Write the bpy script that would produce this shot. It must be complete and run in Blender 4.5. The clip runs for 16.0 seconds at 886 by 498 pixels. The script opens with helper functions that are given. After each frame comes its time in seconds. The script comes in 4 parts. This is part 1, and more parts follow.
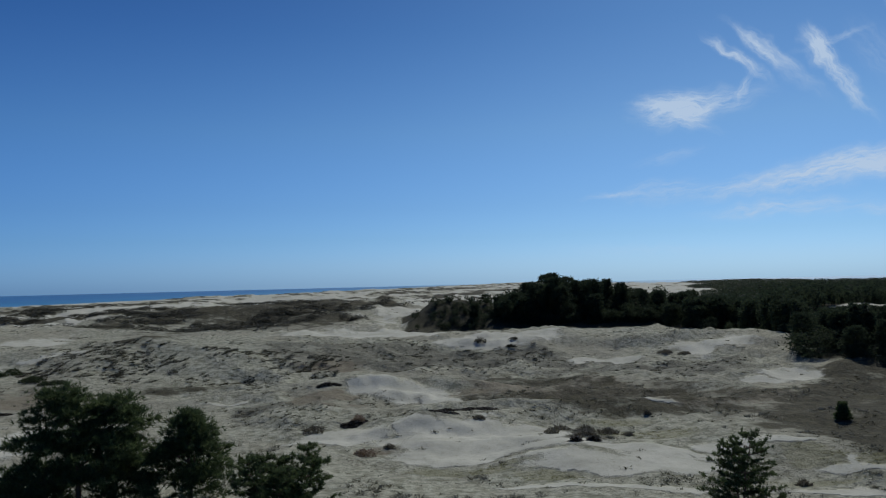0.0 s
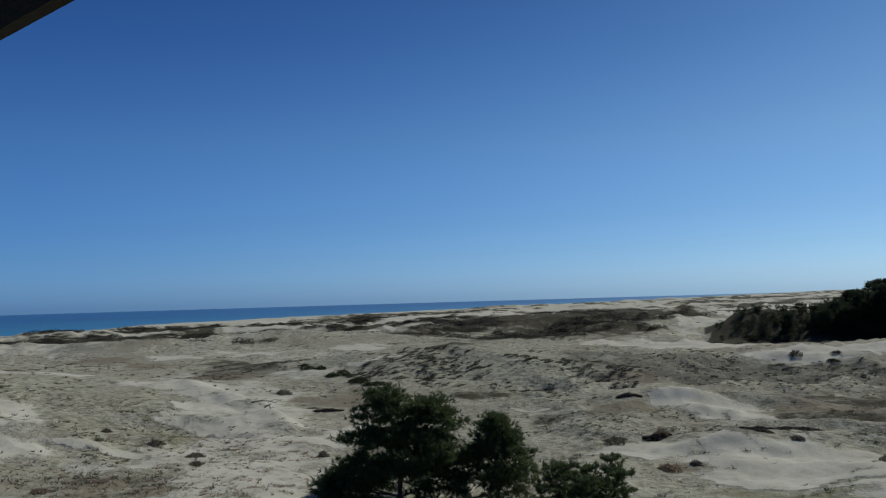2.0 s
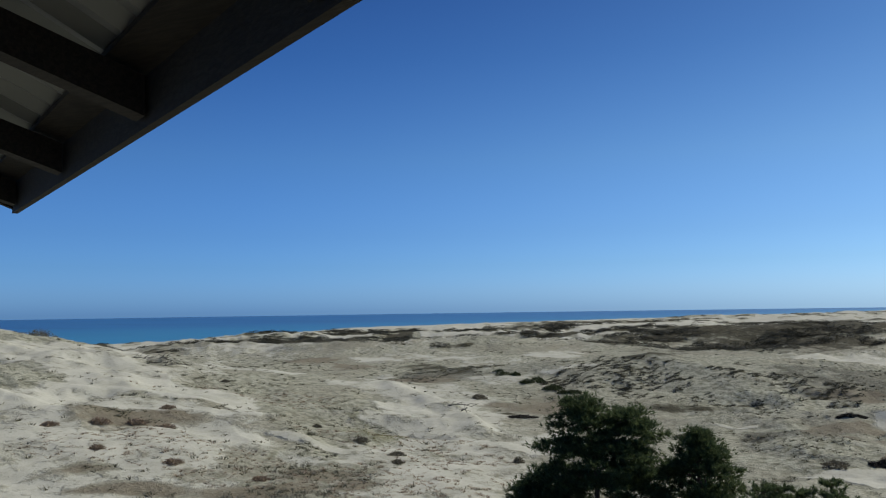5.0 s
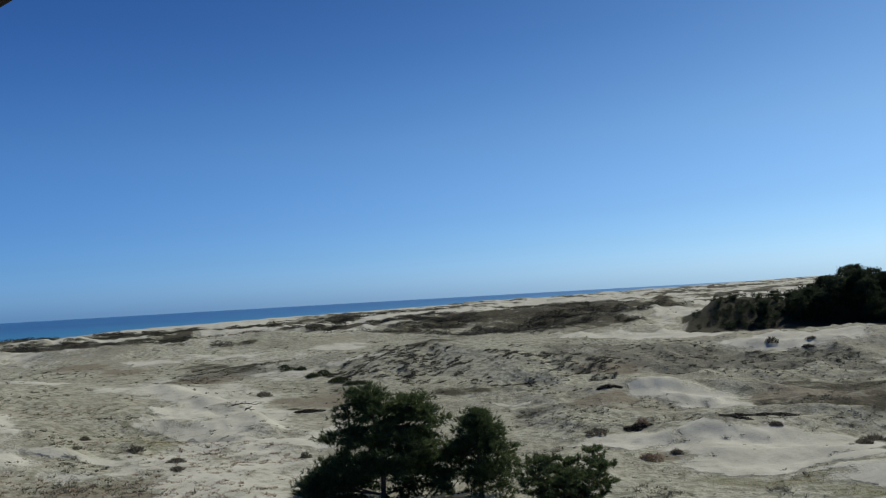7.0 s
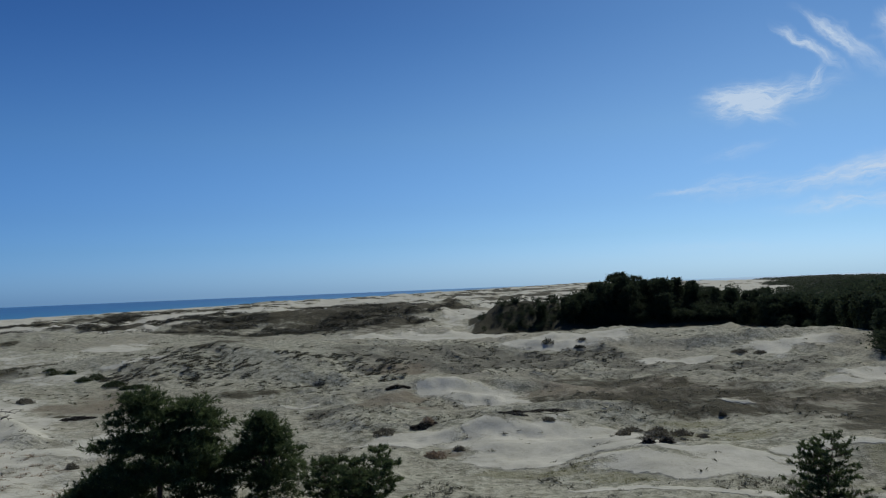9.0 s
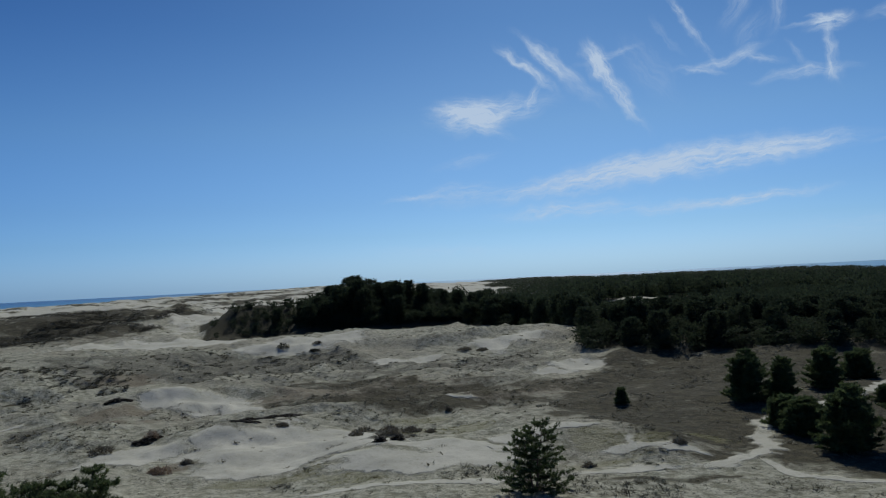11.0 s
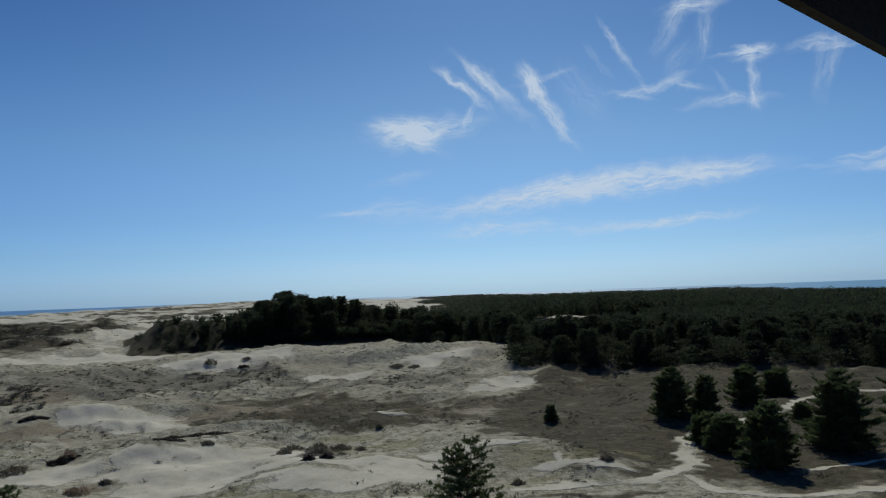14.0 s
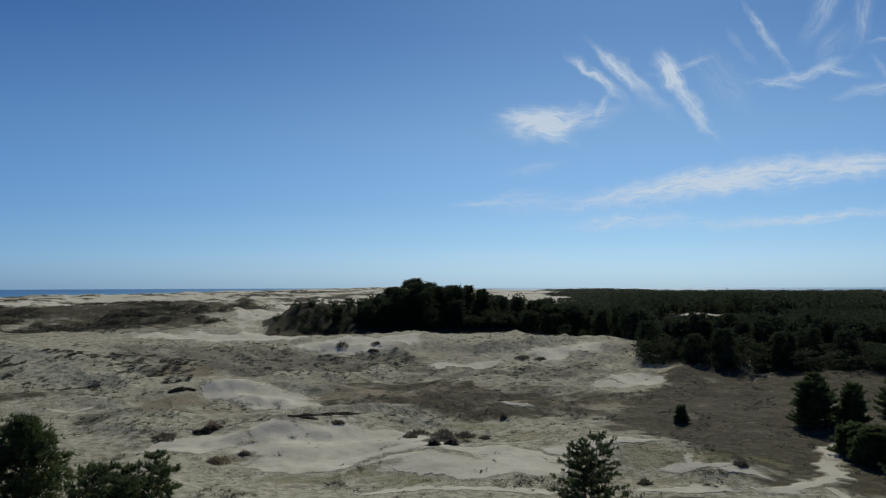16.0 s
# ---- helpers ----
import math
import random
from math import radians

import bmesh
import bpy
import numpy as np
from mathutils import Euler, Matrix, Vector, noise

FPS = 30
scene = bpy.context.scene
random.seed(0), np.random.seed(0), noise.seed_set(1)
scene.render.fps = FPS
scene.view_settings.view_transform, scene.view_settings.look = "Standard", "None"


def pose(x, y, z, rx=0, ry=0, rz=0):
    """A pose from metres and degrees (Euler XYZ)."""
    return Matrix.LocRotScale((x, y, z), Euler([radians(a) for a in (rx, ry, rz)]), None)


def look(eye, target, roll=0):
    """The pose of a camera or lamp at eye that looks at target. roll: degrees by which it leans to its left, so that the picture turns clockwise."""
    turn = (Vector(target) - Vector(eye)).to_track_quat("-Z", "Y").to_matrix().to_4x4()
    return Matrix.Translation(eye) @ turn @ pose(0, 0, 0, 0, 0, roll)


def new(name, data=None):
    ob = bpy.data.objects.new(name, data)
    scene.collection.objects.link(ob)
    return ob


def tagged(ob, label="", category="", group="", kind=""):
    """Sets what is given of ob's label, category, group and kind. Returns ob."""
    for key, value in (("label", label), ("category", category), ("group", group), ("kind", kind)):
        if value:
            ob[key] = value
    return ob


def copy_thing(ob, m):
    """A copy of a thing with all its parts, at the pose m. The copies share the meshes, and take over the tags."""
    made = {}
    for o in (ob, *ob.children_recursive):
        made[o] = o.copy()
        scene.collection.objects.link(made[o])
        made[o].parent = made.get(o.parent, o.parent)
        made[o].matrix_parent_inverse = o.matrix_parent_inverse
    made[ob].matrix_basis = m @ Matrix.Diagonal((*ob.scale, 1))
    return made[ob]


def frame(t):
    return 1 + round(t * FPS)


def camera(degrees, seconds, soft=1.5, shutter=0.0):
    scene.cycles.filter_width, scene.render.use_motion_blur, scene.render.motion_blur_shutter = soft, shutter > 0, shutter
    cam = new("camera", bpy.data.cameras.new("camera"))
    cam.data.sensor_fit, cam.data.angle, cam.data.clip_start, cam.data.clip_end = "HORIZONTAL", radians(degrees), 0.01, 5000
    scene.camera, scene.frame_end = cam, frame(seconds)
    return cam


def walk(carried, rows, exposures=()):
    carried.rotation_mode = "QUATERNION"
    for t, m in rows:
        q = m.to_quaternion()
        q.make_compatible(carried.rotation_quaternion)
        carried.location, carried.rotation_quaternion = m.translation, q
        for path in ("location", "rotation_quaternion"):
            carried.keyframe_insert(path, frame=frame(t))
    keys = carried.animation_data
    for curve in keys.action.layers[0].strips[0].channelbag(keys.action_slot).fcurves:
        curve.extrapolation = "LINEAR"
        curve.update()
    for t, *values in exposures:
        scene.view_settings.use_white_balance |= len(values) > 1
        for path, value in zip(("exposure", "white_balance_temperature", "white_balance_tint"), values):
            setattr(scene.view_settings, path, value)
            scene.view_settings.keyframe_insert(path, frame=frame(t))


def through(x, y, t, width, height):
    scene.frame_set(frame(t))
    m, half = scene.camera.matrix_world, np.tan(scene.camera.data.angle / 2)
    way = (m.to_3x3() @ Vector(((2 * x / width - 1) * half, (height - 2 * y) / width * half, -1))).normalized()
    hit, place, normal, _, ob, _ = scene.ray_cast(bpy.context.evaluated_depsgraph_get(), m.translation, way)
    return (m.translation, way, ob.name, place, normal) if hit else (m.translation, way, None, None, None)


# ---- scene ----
cam = camera(58.5, 16.0, soft=1.15)
# seconds, eye, then yaw, pitch and roll in degrees
ROWS = [
    (0.00, 0.000, 0.400, 10.00, 0.04, 2.40, 1.37),
    (0.50, -0.042, 0.398, 10.00, 6.08, 2.02, 1.69),
    (1.00, -0.083, 0.391, 10.00, 12.05, 2.75, 1.97),
    (1.50, -0.113, 0.384, 10.00, 16.49, 3.08, 1.01),
    (2.00, -0.144, 0.373, 10.00, 21.17, 3.62, 1.66),
    (2.50, -0.187, 0.354, 10.00, 27.90, 4.10, -0.15),
    (3.00, -0.228, 0.329, 10.00, 34.71, 4.28, -0.41),
    (3.20, -0.242, 0.318, 10.00, 37.27, 4.31, 0.02),
    (3.62, -0.265, 0.308, 10.00, 40.73, 4.35, 0.22),
    (4.04, -0.270, 0.312, 10.00, 41.05, 4.41, 0.42),
    (4.46, -0.264, 0.325, 10.00, 39.18, 4.43, 0.62),
    (4.88, -0.250, 0.344, 10.00, 36.11, 4.40, 0.82),
    (5.30, -0.233, 0.364, 10.00, 32.79, 4.28, 0.87),
    (5.50, -0.225, 0.372, 10.00, 31.30, 3.94, 1.05),
    (6.00, -0.205, 0.395, 10.00, 27.49, 3.87, 2.18),
    (6.50, -0.181, 0.417, 10.00, 23.57, 3.84, 2.53),
    (7.00, -0.148, 0.419, 10.00, 19.65, 3.32, 3.24),
    (7.50, -0.116, 0.407, 10.00, 16.14, 3.33, 3.81),
    (8.00, -0.089, 0.390, 10.00, 12.97, 3.40, 3.14),
    (8.50, -0.063, 0.395, 10.00, 9.18, 3.25, 2.99),
    (9.00, -0.033, 0.399, 10.00, 4.80, 2.69, 2.33),
    (9.50, -0.003, 0.400, 10.00, 0.58, 2.63, 3.08),
    (10.00, 0.025, 0.399, 10.00, -3.49, 2.43, 2.87),
    (10.46, 0.057, 0.396, 10.00, -8.06, 2.30, 2.83),
    (10.92, 0.093, 0.389, 10.00, -13.34, 2.12, 2.82),
    (11.38, 0.124, 0.380, 10.00, -17.96, 1.94, 2.82),
    (11.84, 0.141, 0.374, 10.00, -20.53, 1.85, 2.88),
    (12.30, 0.135, 0.376, 10.00, -19.69, 1.89, 2.98),
    (12.50, 0.127, 0.379, 10.00, -18.36, 2.07, 3.14),
    (13.00, 0.100, 0.387, 10.00, -14.42, 2.31, 2.23),
    (13.50, 0.087, 0.391, 10.00, -12.41, 2.78, 2.01),
    (14.00, 0.130, 0.378, 10.00, -18.91, 3.10, 2.08),
    (14.50, 0.146, 0.372, 10.00, -21.39, 2.97, 1.95),
    (15.00, 0.146, 0.372, 10.00, -21.38, 2.79, 1.70),
    (15.50, 0.105, 0.386, 10.00, -15.16, 2.37, 0.32),
    (16.00, 0.068, 0.394, 10.00, -9.74, 2.60, 0.15),
]
# seconds, stops, kelvin, tint: the picture turns a little bluer or warmer on the way
EXPOSURES = [
    (0.0, -0.46, 6030, 10), (0.5, -0.48, 6030, 10), (1.0, -0.45, 6250, 10), (2.0, -0.37, 6380, 10), (2.5, -0.32, 6280, 10), (3.0, -0.28, 6180, 10),
    (5.5, 0.04, 6520, 10), (6.0, 0.04, 6530, 10), (7.5, -0.1, 6500, 10), (9.0, -0.32, 6250, 10), (10.0, -0.47, 6050, 10), (12.5, -0.44, 6280, 10),
    (13.0, -0.43, 6300, 10), (14.0, -0.38, 6450, 10), (14.5, -0.28, 6520, 10), (15.0, -0.26, 6580, 10), (16.0, -0.33, 6700, 10),
]
walk(cam, [(t, pose(x, y, z, 90 + pitch, roll, yaw)) for t, x, y, z, yaw, pitch, roll in ROWS], EXPOSURES)

# ---- sky and sun ----
SUN_BEARING, SUN_HEIGHT = 24.0, 42.0
world = bpy.data.worlds.new("sky")
scene.world = world
world.use_nodes = True
wn, wl = world.node_tree.nodes, world.node_tree.links
wn.clear()


def wmath(op, a, b=None, c=None):
    n = wn.new("ShaderNodeMath")
    n.operation = op
    for i, v in enumerate((a, b, c)):
        if v is None:
            continue
        if isinstance(v, (int, float)):
            n.inputs[i].default_value = v
        else:
            wl.new(v, n.inputs[i])
    return n.outputs[0]


sky = wn.new("ShaderNodeTexSky")
sky.sky_type, sky.sun_disc = "NISHITA", False
sky.sun_elevation, sky.sun_rotation = radians(SUN_HEIGHT), radians(SUN_BEARING)
sky.altitude, sky.air_density, sky.dust_density, sky.ozone_density = 30, 1.0, 0.9, 2.0
direction = wn.new("ShaderNodeTexCoord").outputs["Generated"]
split = wn.new("ShaderNodeSeparateXYZ")
wl.new(direction, split.inputs[0])
bearing = wmath("MULTIPLY", wmath("ARCTAN2", split.outputs[0], split.outputs[1]), 180 / math.pi)
rise = wmath("MULTIPLY", wmath("ARCSINE", split.outputs[2]), 180 / math.pi)
place = wn.new("ShaderNodeCombineXYZ")
wl.new(bearing, place.inputs[0]), wl.new(rise, place.inputs[1])
# high wind frays the cirrus: a slow swirl and fine strands
swirl = wn.new("ShaderNodeTexNoise")
swirl.inputs["Scale"].default_value, swirl.inputs["Detail"].default_value = 0.6, 4
wl.new(place.outputs[0], swirl.inputs["Vector"])
shift = wn.new("ShaderNodeVectorMath")
shift.operation = "MULTIPLY_ADD"
wl.new(swirl.outputs["Color"], shift.inputs[0])
shift.inputs[1].default_value, shift.inputs[2].default_value = (1.5, 1.2, 0), (-0.75, -0.6, 0)
frayed = wn.new("ShaderNodeVectorMath")
wl.new(place.outputs[0], frayed.inputs[0]), wl.new(shift.outputs[0], frayed.inputs[1])
# bearing, height, half length, half width, slant, density
CIRRUS_FAN = [
    (16.7, 11.5, 2.13, 0.96, -5, 0.85), (18.9, 11.8, 2.89, 0.69, 6, 0.6), (15.7, 11.9, 1.63, 0.24, -7, 0.5),
    (21.2, 12.6, 0.98, 0.28, 59, 0.5), (17.9, 10.6, 1.43, 0.36, -26, 0.35), (21.1, 14.5, 1.97, 0.28, -40, 0.6),
    (22.2, 15.1, 1.89, 0.28, -47, 0.65), (23.4, 14.6, 2.26, 0.28, -43, 0.5), (20.0, 15.1, 1.23, 0.2, -38, 0.5),
    (23.9, 13.6, 2.47, 0.48, -41, 0.22), (25.9, 14.6, 1.06, 0.55, -63, 0.9), (26.8, 13.1, 1.97, 0.44, -57, 0.75),
    (28.0, 11.3, 1.56, 0.32, -54, 0.4), (26.7, 14.9, 1.55, 0.2, 10, 0.4),
]
CIRRUS_HOOKS = [
    (29.5, 13.7, 2.05, 0.87, -52, 0.13), (31.7, 17.0, 1.46, 0.19, -64, 0.55), (32.7, 15.6, 1.78, 0.2, -58, 0.35),
    (30.8, 15.7, 1.22, 0.2, -52, 0.2), (37.5, 18.7, 1.6, 0.47, 3, 0.65), (36.0, 17.8, 1.81, 0.58, 57, 0.32),
    (38.1, 17.0, 1.59, 0.44, 77, 0.3), (36.2, 15.3, 1.06, 0.51, 50, 0.2), (32.7, 13.2, 1.36, 0.19, -8, 0.4),
    (34.7, 13.7, 1.86, 0.26, 13, 0.5), (36.7, 13.5, 1.25, 0.23, -19, 0.4), (41.2, 15.1, 1.02, 0.42, 7, 1.0),
    (40.4, 15.5, 0.57, 0.15, -17, 0.6), (39.1, 15.2, 0.94, 0.14, 1, 0.3), (41.1, 13.4, 1.39, 0.3, -85, 0.55),
]
CIRRUS_STREAKS = [
    (39.4, 12.2, 2.16, 0.29, 2, 0.5), (41.2, 12.1, 0.53, 0.44, 77, 0.4), (39.1, 13.4, 0.79, 0.19, -64, 0.25),
    (45.1, 15.2, 1.38, 0.3, 2, 0.5), (46.5, 14.8, 1.08, 0.2, 4, 0.5), (45.3, 13.5, 1.7, 0.43, 83, 0.2),
    (46.0, 14.0, 1.16, 0.28, 77, 0.25), (26.2, 6.7, 4.49, 0.81, 9, 0.75), (32.5, 7.3, 5.54, 0.86, 3, 0.85),
    (37.9, 7.6, 3.59, 0.52, 2, 0.65), (20.8, 6.1, 3.08, 0.49, 10, 0.42), (23.1, 4.4, 3.69, 0.45, 2, 0.5),
    (30.5, 4.2, 2.8, 0.32, 3, 0.42), (35.4, 4.4, 3.67, 0.31, 3, 0.65),
]
CIRRUS_FAINT = [
    (12.5, 5.8, 1.69, 0.2, 3, 0.42), (15.7, 6.0, 2.24, 0.61, 5, 0.3), (16.2, 8.3, 1.72, 0.36, 7, 0.18),
    (48.4, 7.9, 2.12, 0.23, 5, 0.5), (49.4, 7.2, 2.72, 0.35, 5, 0.6), (45.5, 7.3, 2.05, 0.14, 1, 0.3),
    (14.0, 2.0, 4.03, 0.32, -2, 0.12), (45.3, 2.3, 5.82, 0.68, 1, 0.13),
]
veil = None
for i, (a, e, half, wide, slant, dense) in enumerate(CIRRUS_FAN + CIRRUS_HOOKS + CIRRUS_STREAKS + CIRRUS_FAINT):
    m = wn.new("ShaderNodeMapping")
    m.vector_type = "TEXTURE"
    m.inputs["Location"].default_value = (a, e, 0)
    m.inputs["Rotation"].default_value = (0, 0, radians(slant))
    m.inputs["Scale"].default_value = (half, wide, 1)
    wl.new(frayed.outputs[0], m.inputs["Vector"])
    size = wn.new("ShaderNodeVectorMath")
    size.operation = "LENGTH"
    wl.new(m.outputs[0], size.inputs[0])
    r = wn.new("ShaderNodeMapRange")
    r.interpolation_type = "SMOOTHERSTEP"
    r.inputs["From Min"].default_value, r.inputs["From Max"].default_value = 0.0, 2.0
    r.inputs["To Min"].default_value, r.inputs["To Max"].default_value = dense * 1.08, 0.0
    wl.new(size.outputs["Value"], r.inputs["Value"])
    # strands drawn out along each wisp
    comb = wn.new("ShaderNodeVectorMath")
    comb.operation = "MULTIPLY_ADD"
    wl.new(m.outputs[0], comb.inputs[0])
    comb.inputs[1].default_value, comb.inputs[2].default_value = (half / 1.3, wide / 0.26, 1), (3.1 * i, 1.7 * i, 0.5 * i)
    strands = wn.new("ShaderNodeTexNoise")
    strands.inputs["Scale"].default_value, strands.inputs["Detail"].default_value, strands.inputs["Roughness"].default_value = 1.0, 4, 0.6
    wl.new(comb.outputs[0], strands.inputs["Vector"])
    thin = wn.new("ShaderNodeMapRange")
    thin.inputs["From Min"].default_value, thin.inputs["From Max"].default_value = 0.3, 0.7
    thin.inputs["To Min"].default_value, thin.inputs["To Max"].default_value = 0.1, 1.15
    wl.new(strands.outputs["Fac"], thin.inputs["Value"])
    wisp = wmath("MULTIPLY", r.outputs[0], thin.outputs[0])
    veil = wisp if veil is None else wmath("ADD", veil, wisp)
veil = wmath("MINIMUM", veil, 0.85)
tint = wn.new("ShaderNodeMix")
tint.data_type, tint.blend_type = "RGBA", "MULTIPLY"
tint.inputs[0].default_value = 1.0
deep = wn.new("ShaderNodeValToRGB")
for at, c in ((0.0, (0.62, 1.18, 2.42, 1)), (0.015, (0.59, 1.06, 2.05, 1)), (0.035, (0.51, 0.91, 1.63, 1)), (0.06, (0.47, 0.82, 1.39, 1)), (0.12, (0.45, 0.77, 1.16, 1)), (0.2, (0.29, 0.57, 0.95, 1)), (0.3, (0.18, 0.38, 0.73, 1)), (0.6, (0.22, 0.44, 0.82, 1))):
    stop = deep.color_ramp.elements.new(at) if at not in (0.0,) else deep.color_ramp.elements[0]
    stop.position, stop.color = at, c
deep.color_ramp.elements.remove(deep.color_ramp.elements[-1])
wl.new(wmath("DIVIDE", rise, 90.0), deep.inputs[0])
wl.new(deep.outputs[0], tint.inputs[7])
wl.new(sky.outputs[0], tint.inputs[6])
# whiter air towards the sun, deeper blue away from it
toward = wn.new("ShaderNodeVectorMath")
toward.operation = "DOT_PRODUCT"
wl.new(direction, toward.inputs[0])
toward.inputs[1].default_value = (math.sin(radians(SUN_BEARING)), math.cos(radians(SUN_BEARING)), 0)
air = wn.new("ShaderNodeMix")
air.data_type = "RGBA"
air.inputs[6].default_value, air.inputs[7].default_value = (0.8, 0.94, 1.09, 1), (1.04, 1.01, 0.97, 1)
whiter = wn.new("ShaderNodeMapRange")
whiter.inputs["From Min"].default_value, whiter.inputs["From Max"].default_value = 0.3, 0.98
wl.new(toward.outputs["Value"], whiter.inputs["Value"]), wl.new(whiter.outputs[0], air.inputs[0])
tint2 = wn.new("ShaderNodeMix")
tint2.data_type, tint2.blend_type = "RGBA", "MULTIPLY"
tint2.inputs[0].default_value = 1.0
wl.new(tint.outputs[2], tint2.inputs[6]), wl.new(air.outputs[2], tint2.inputs[7])
tint = tint2
cloudy = wn.new("ShaderNodeMix")
cloudy.data_type = "RGBA"
cloudy.inputs[7].default_value = (9.2, 10.8, 12.6, 1)
wl.new(veil, cloudy.inputs[0]), wl.new(tint.outputs[2], cloudy.inputs[6])
ground_glow = wn.new("ShaderNodeBackground")
ground_glow.inputs["Strength"].default_value = 0.075
wl.new(cloudy.outputs[2], ground_glow.inputs["Color"])
wl.new(ground_glow.outputs[0], wn.new("ShaderNodeOutputWorld").inputs["Surface"])

sun = new("sun", bpy.data.lights.new("sun", "SUN"))
sun.data.energy, sun.data.angle, sun.data.color = 3.7, radians(0.53), (1.0, 0.945, 0.845)
sb, sh = radians(SUN_BEARING), radians(SUN_HEIGHT)
sun.matrix_world = look((30, 60, 60), (30 - math.sin(sb) * math.cos(sh), 60 - math.cos(sb) * math.cos(sh), 60 - math.sin(sh)))

# ---- materials ----
class Mat:
    """A node material with short ways to add nodes."""

    def __init__(self, name, rough=0.9):
        self.m = bpy.data.materials.new(name)
        self.m.use_nodes = True
        self.n, self.l = self.m.node_tree.nodes, self.m.node_tree.links
        self.bsdf = self.n["Principled BSDF"]
        self.bsdf.inputs["Roughness"].default_value = rough
        self.bsdf.inputs["Specular IOR Level"].default_value = 0.25
        self.xyz = self.n.new("ShaderNodeTexCoord").outputs["Object"]

    def put(self, sock, v):
        if isinstance(v, (int, float)):
            sock.default_value = v
        elif isinstance(v, tuple):
            sock.default_value = (*v, 1) if len(v) == 3 and sock.type == "RGBA" else v
        else:
            self.l.new(v, sock)

    def noise(self, scale, detail=3, rough=0.55, stretch=None, vec=None):
        n = self.n.new("ShaderNodeTexNoise")
        n.inputs["Scale"].default_value, n.inputs["Detail"].default_value, n.inputs["Roughness"].default_value = scale, detail, rough
        src = vec or self.xyz
        if stretch:
            m = self.n.new("ShaderNodeMapping")
            m.inputs["Scale"].default_value, m.inputs["Rotation"].default_value = stretch[:3], (0, 0, radians(stretch[3]))
            self.l.new(src, m.inputs["Vector"])
            src = m.outputs[0]
        self.l.new(src, n.inputs["Vector"])
        return n.outputs["Fac"]

    def math(self, op, a, b=0.0, c=0.0):
        n = self.n.new("ShaderNodeMath")
        n.operation = op
        for i, v in enumerate((a, b, c)):
            self.put(n.inputs[i], v)
        return n.outputs[0]

    def ramp(self, v, lo, hi, a=0.0, b=1.0):
        n = self.n.new("ShaderNodeMapRange")
        n.interpolation_type = "SMOOTHSTEP"
        for k, q in (("Value", v), ("From Min", lo), ("From Max", hi), ("To Min", a), ("To Max", b)):
            self.put(n.inputs[k], q)
        return n.outputs[0]

    def mix(self, f, a, b):
        n = self.n.new("ShaderNodeMix")
        n.data_type = "RGBA"
        self.put(n.inputs[0], f), self.put(n.inputs[6], a), self.put(n.inputs[7], b)
        return n.outputs[2]

    def attr(self, name):
        n = self.n.new("ShaderNodeAttribute")
        n.attribute_name = name
        return n.outputs["Fac"]

    def island(self):
        return self.n.new("ShaderNodeNewGeometry").outputs["Random Per Island"]

    def colour(self, v):
        self.put(self.bsdf.inputs["Base Color"], v)
        return self

    def let_through(self, c, share):
        """Some of the light that falls on the far side comes through."""
        thin, both = self.n.new("ShaderNodeBsdfTranslucent"), self.n.new("ShaderNodeMixShader")
        self.put(thin.inputs["Color"], c)
        both.inputs[0].default_value = share
        self.l.new(self.bsdf.outputs[0], both.inputs[1]), self.l.new(thin.outputs[0], both.inputs[2])
        self.l.new(both.outputs[0], self.n["Material Output"].inputs["Surface"])
        return self

    def bump(self, v, strength=0.4, distance=0.05):
        b = self.n.new("ShaderNodeBump")
        b.inputs["Strength"].default_value, b.inputs["Distance"].default_value = strength, distance
        self.l.new(v, b.inputs["Height"])
        self.l.new(b.outputs[0], self.bsdf.inputs["Normal"])
        return self


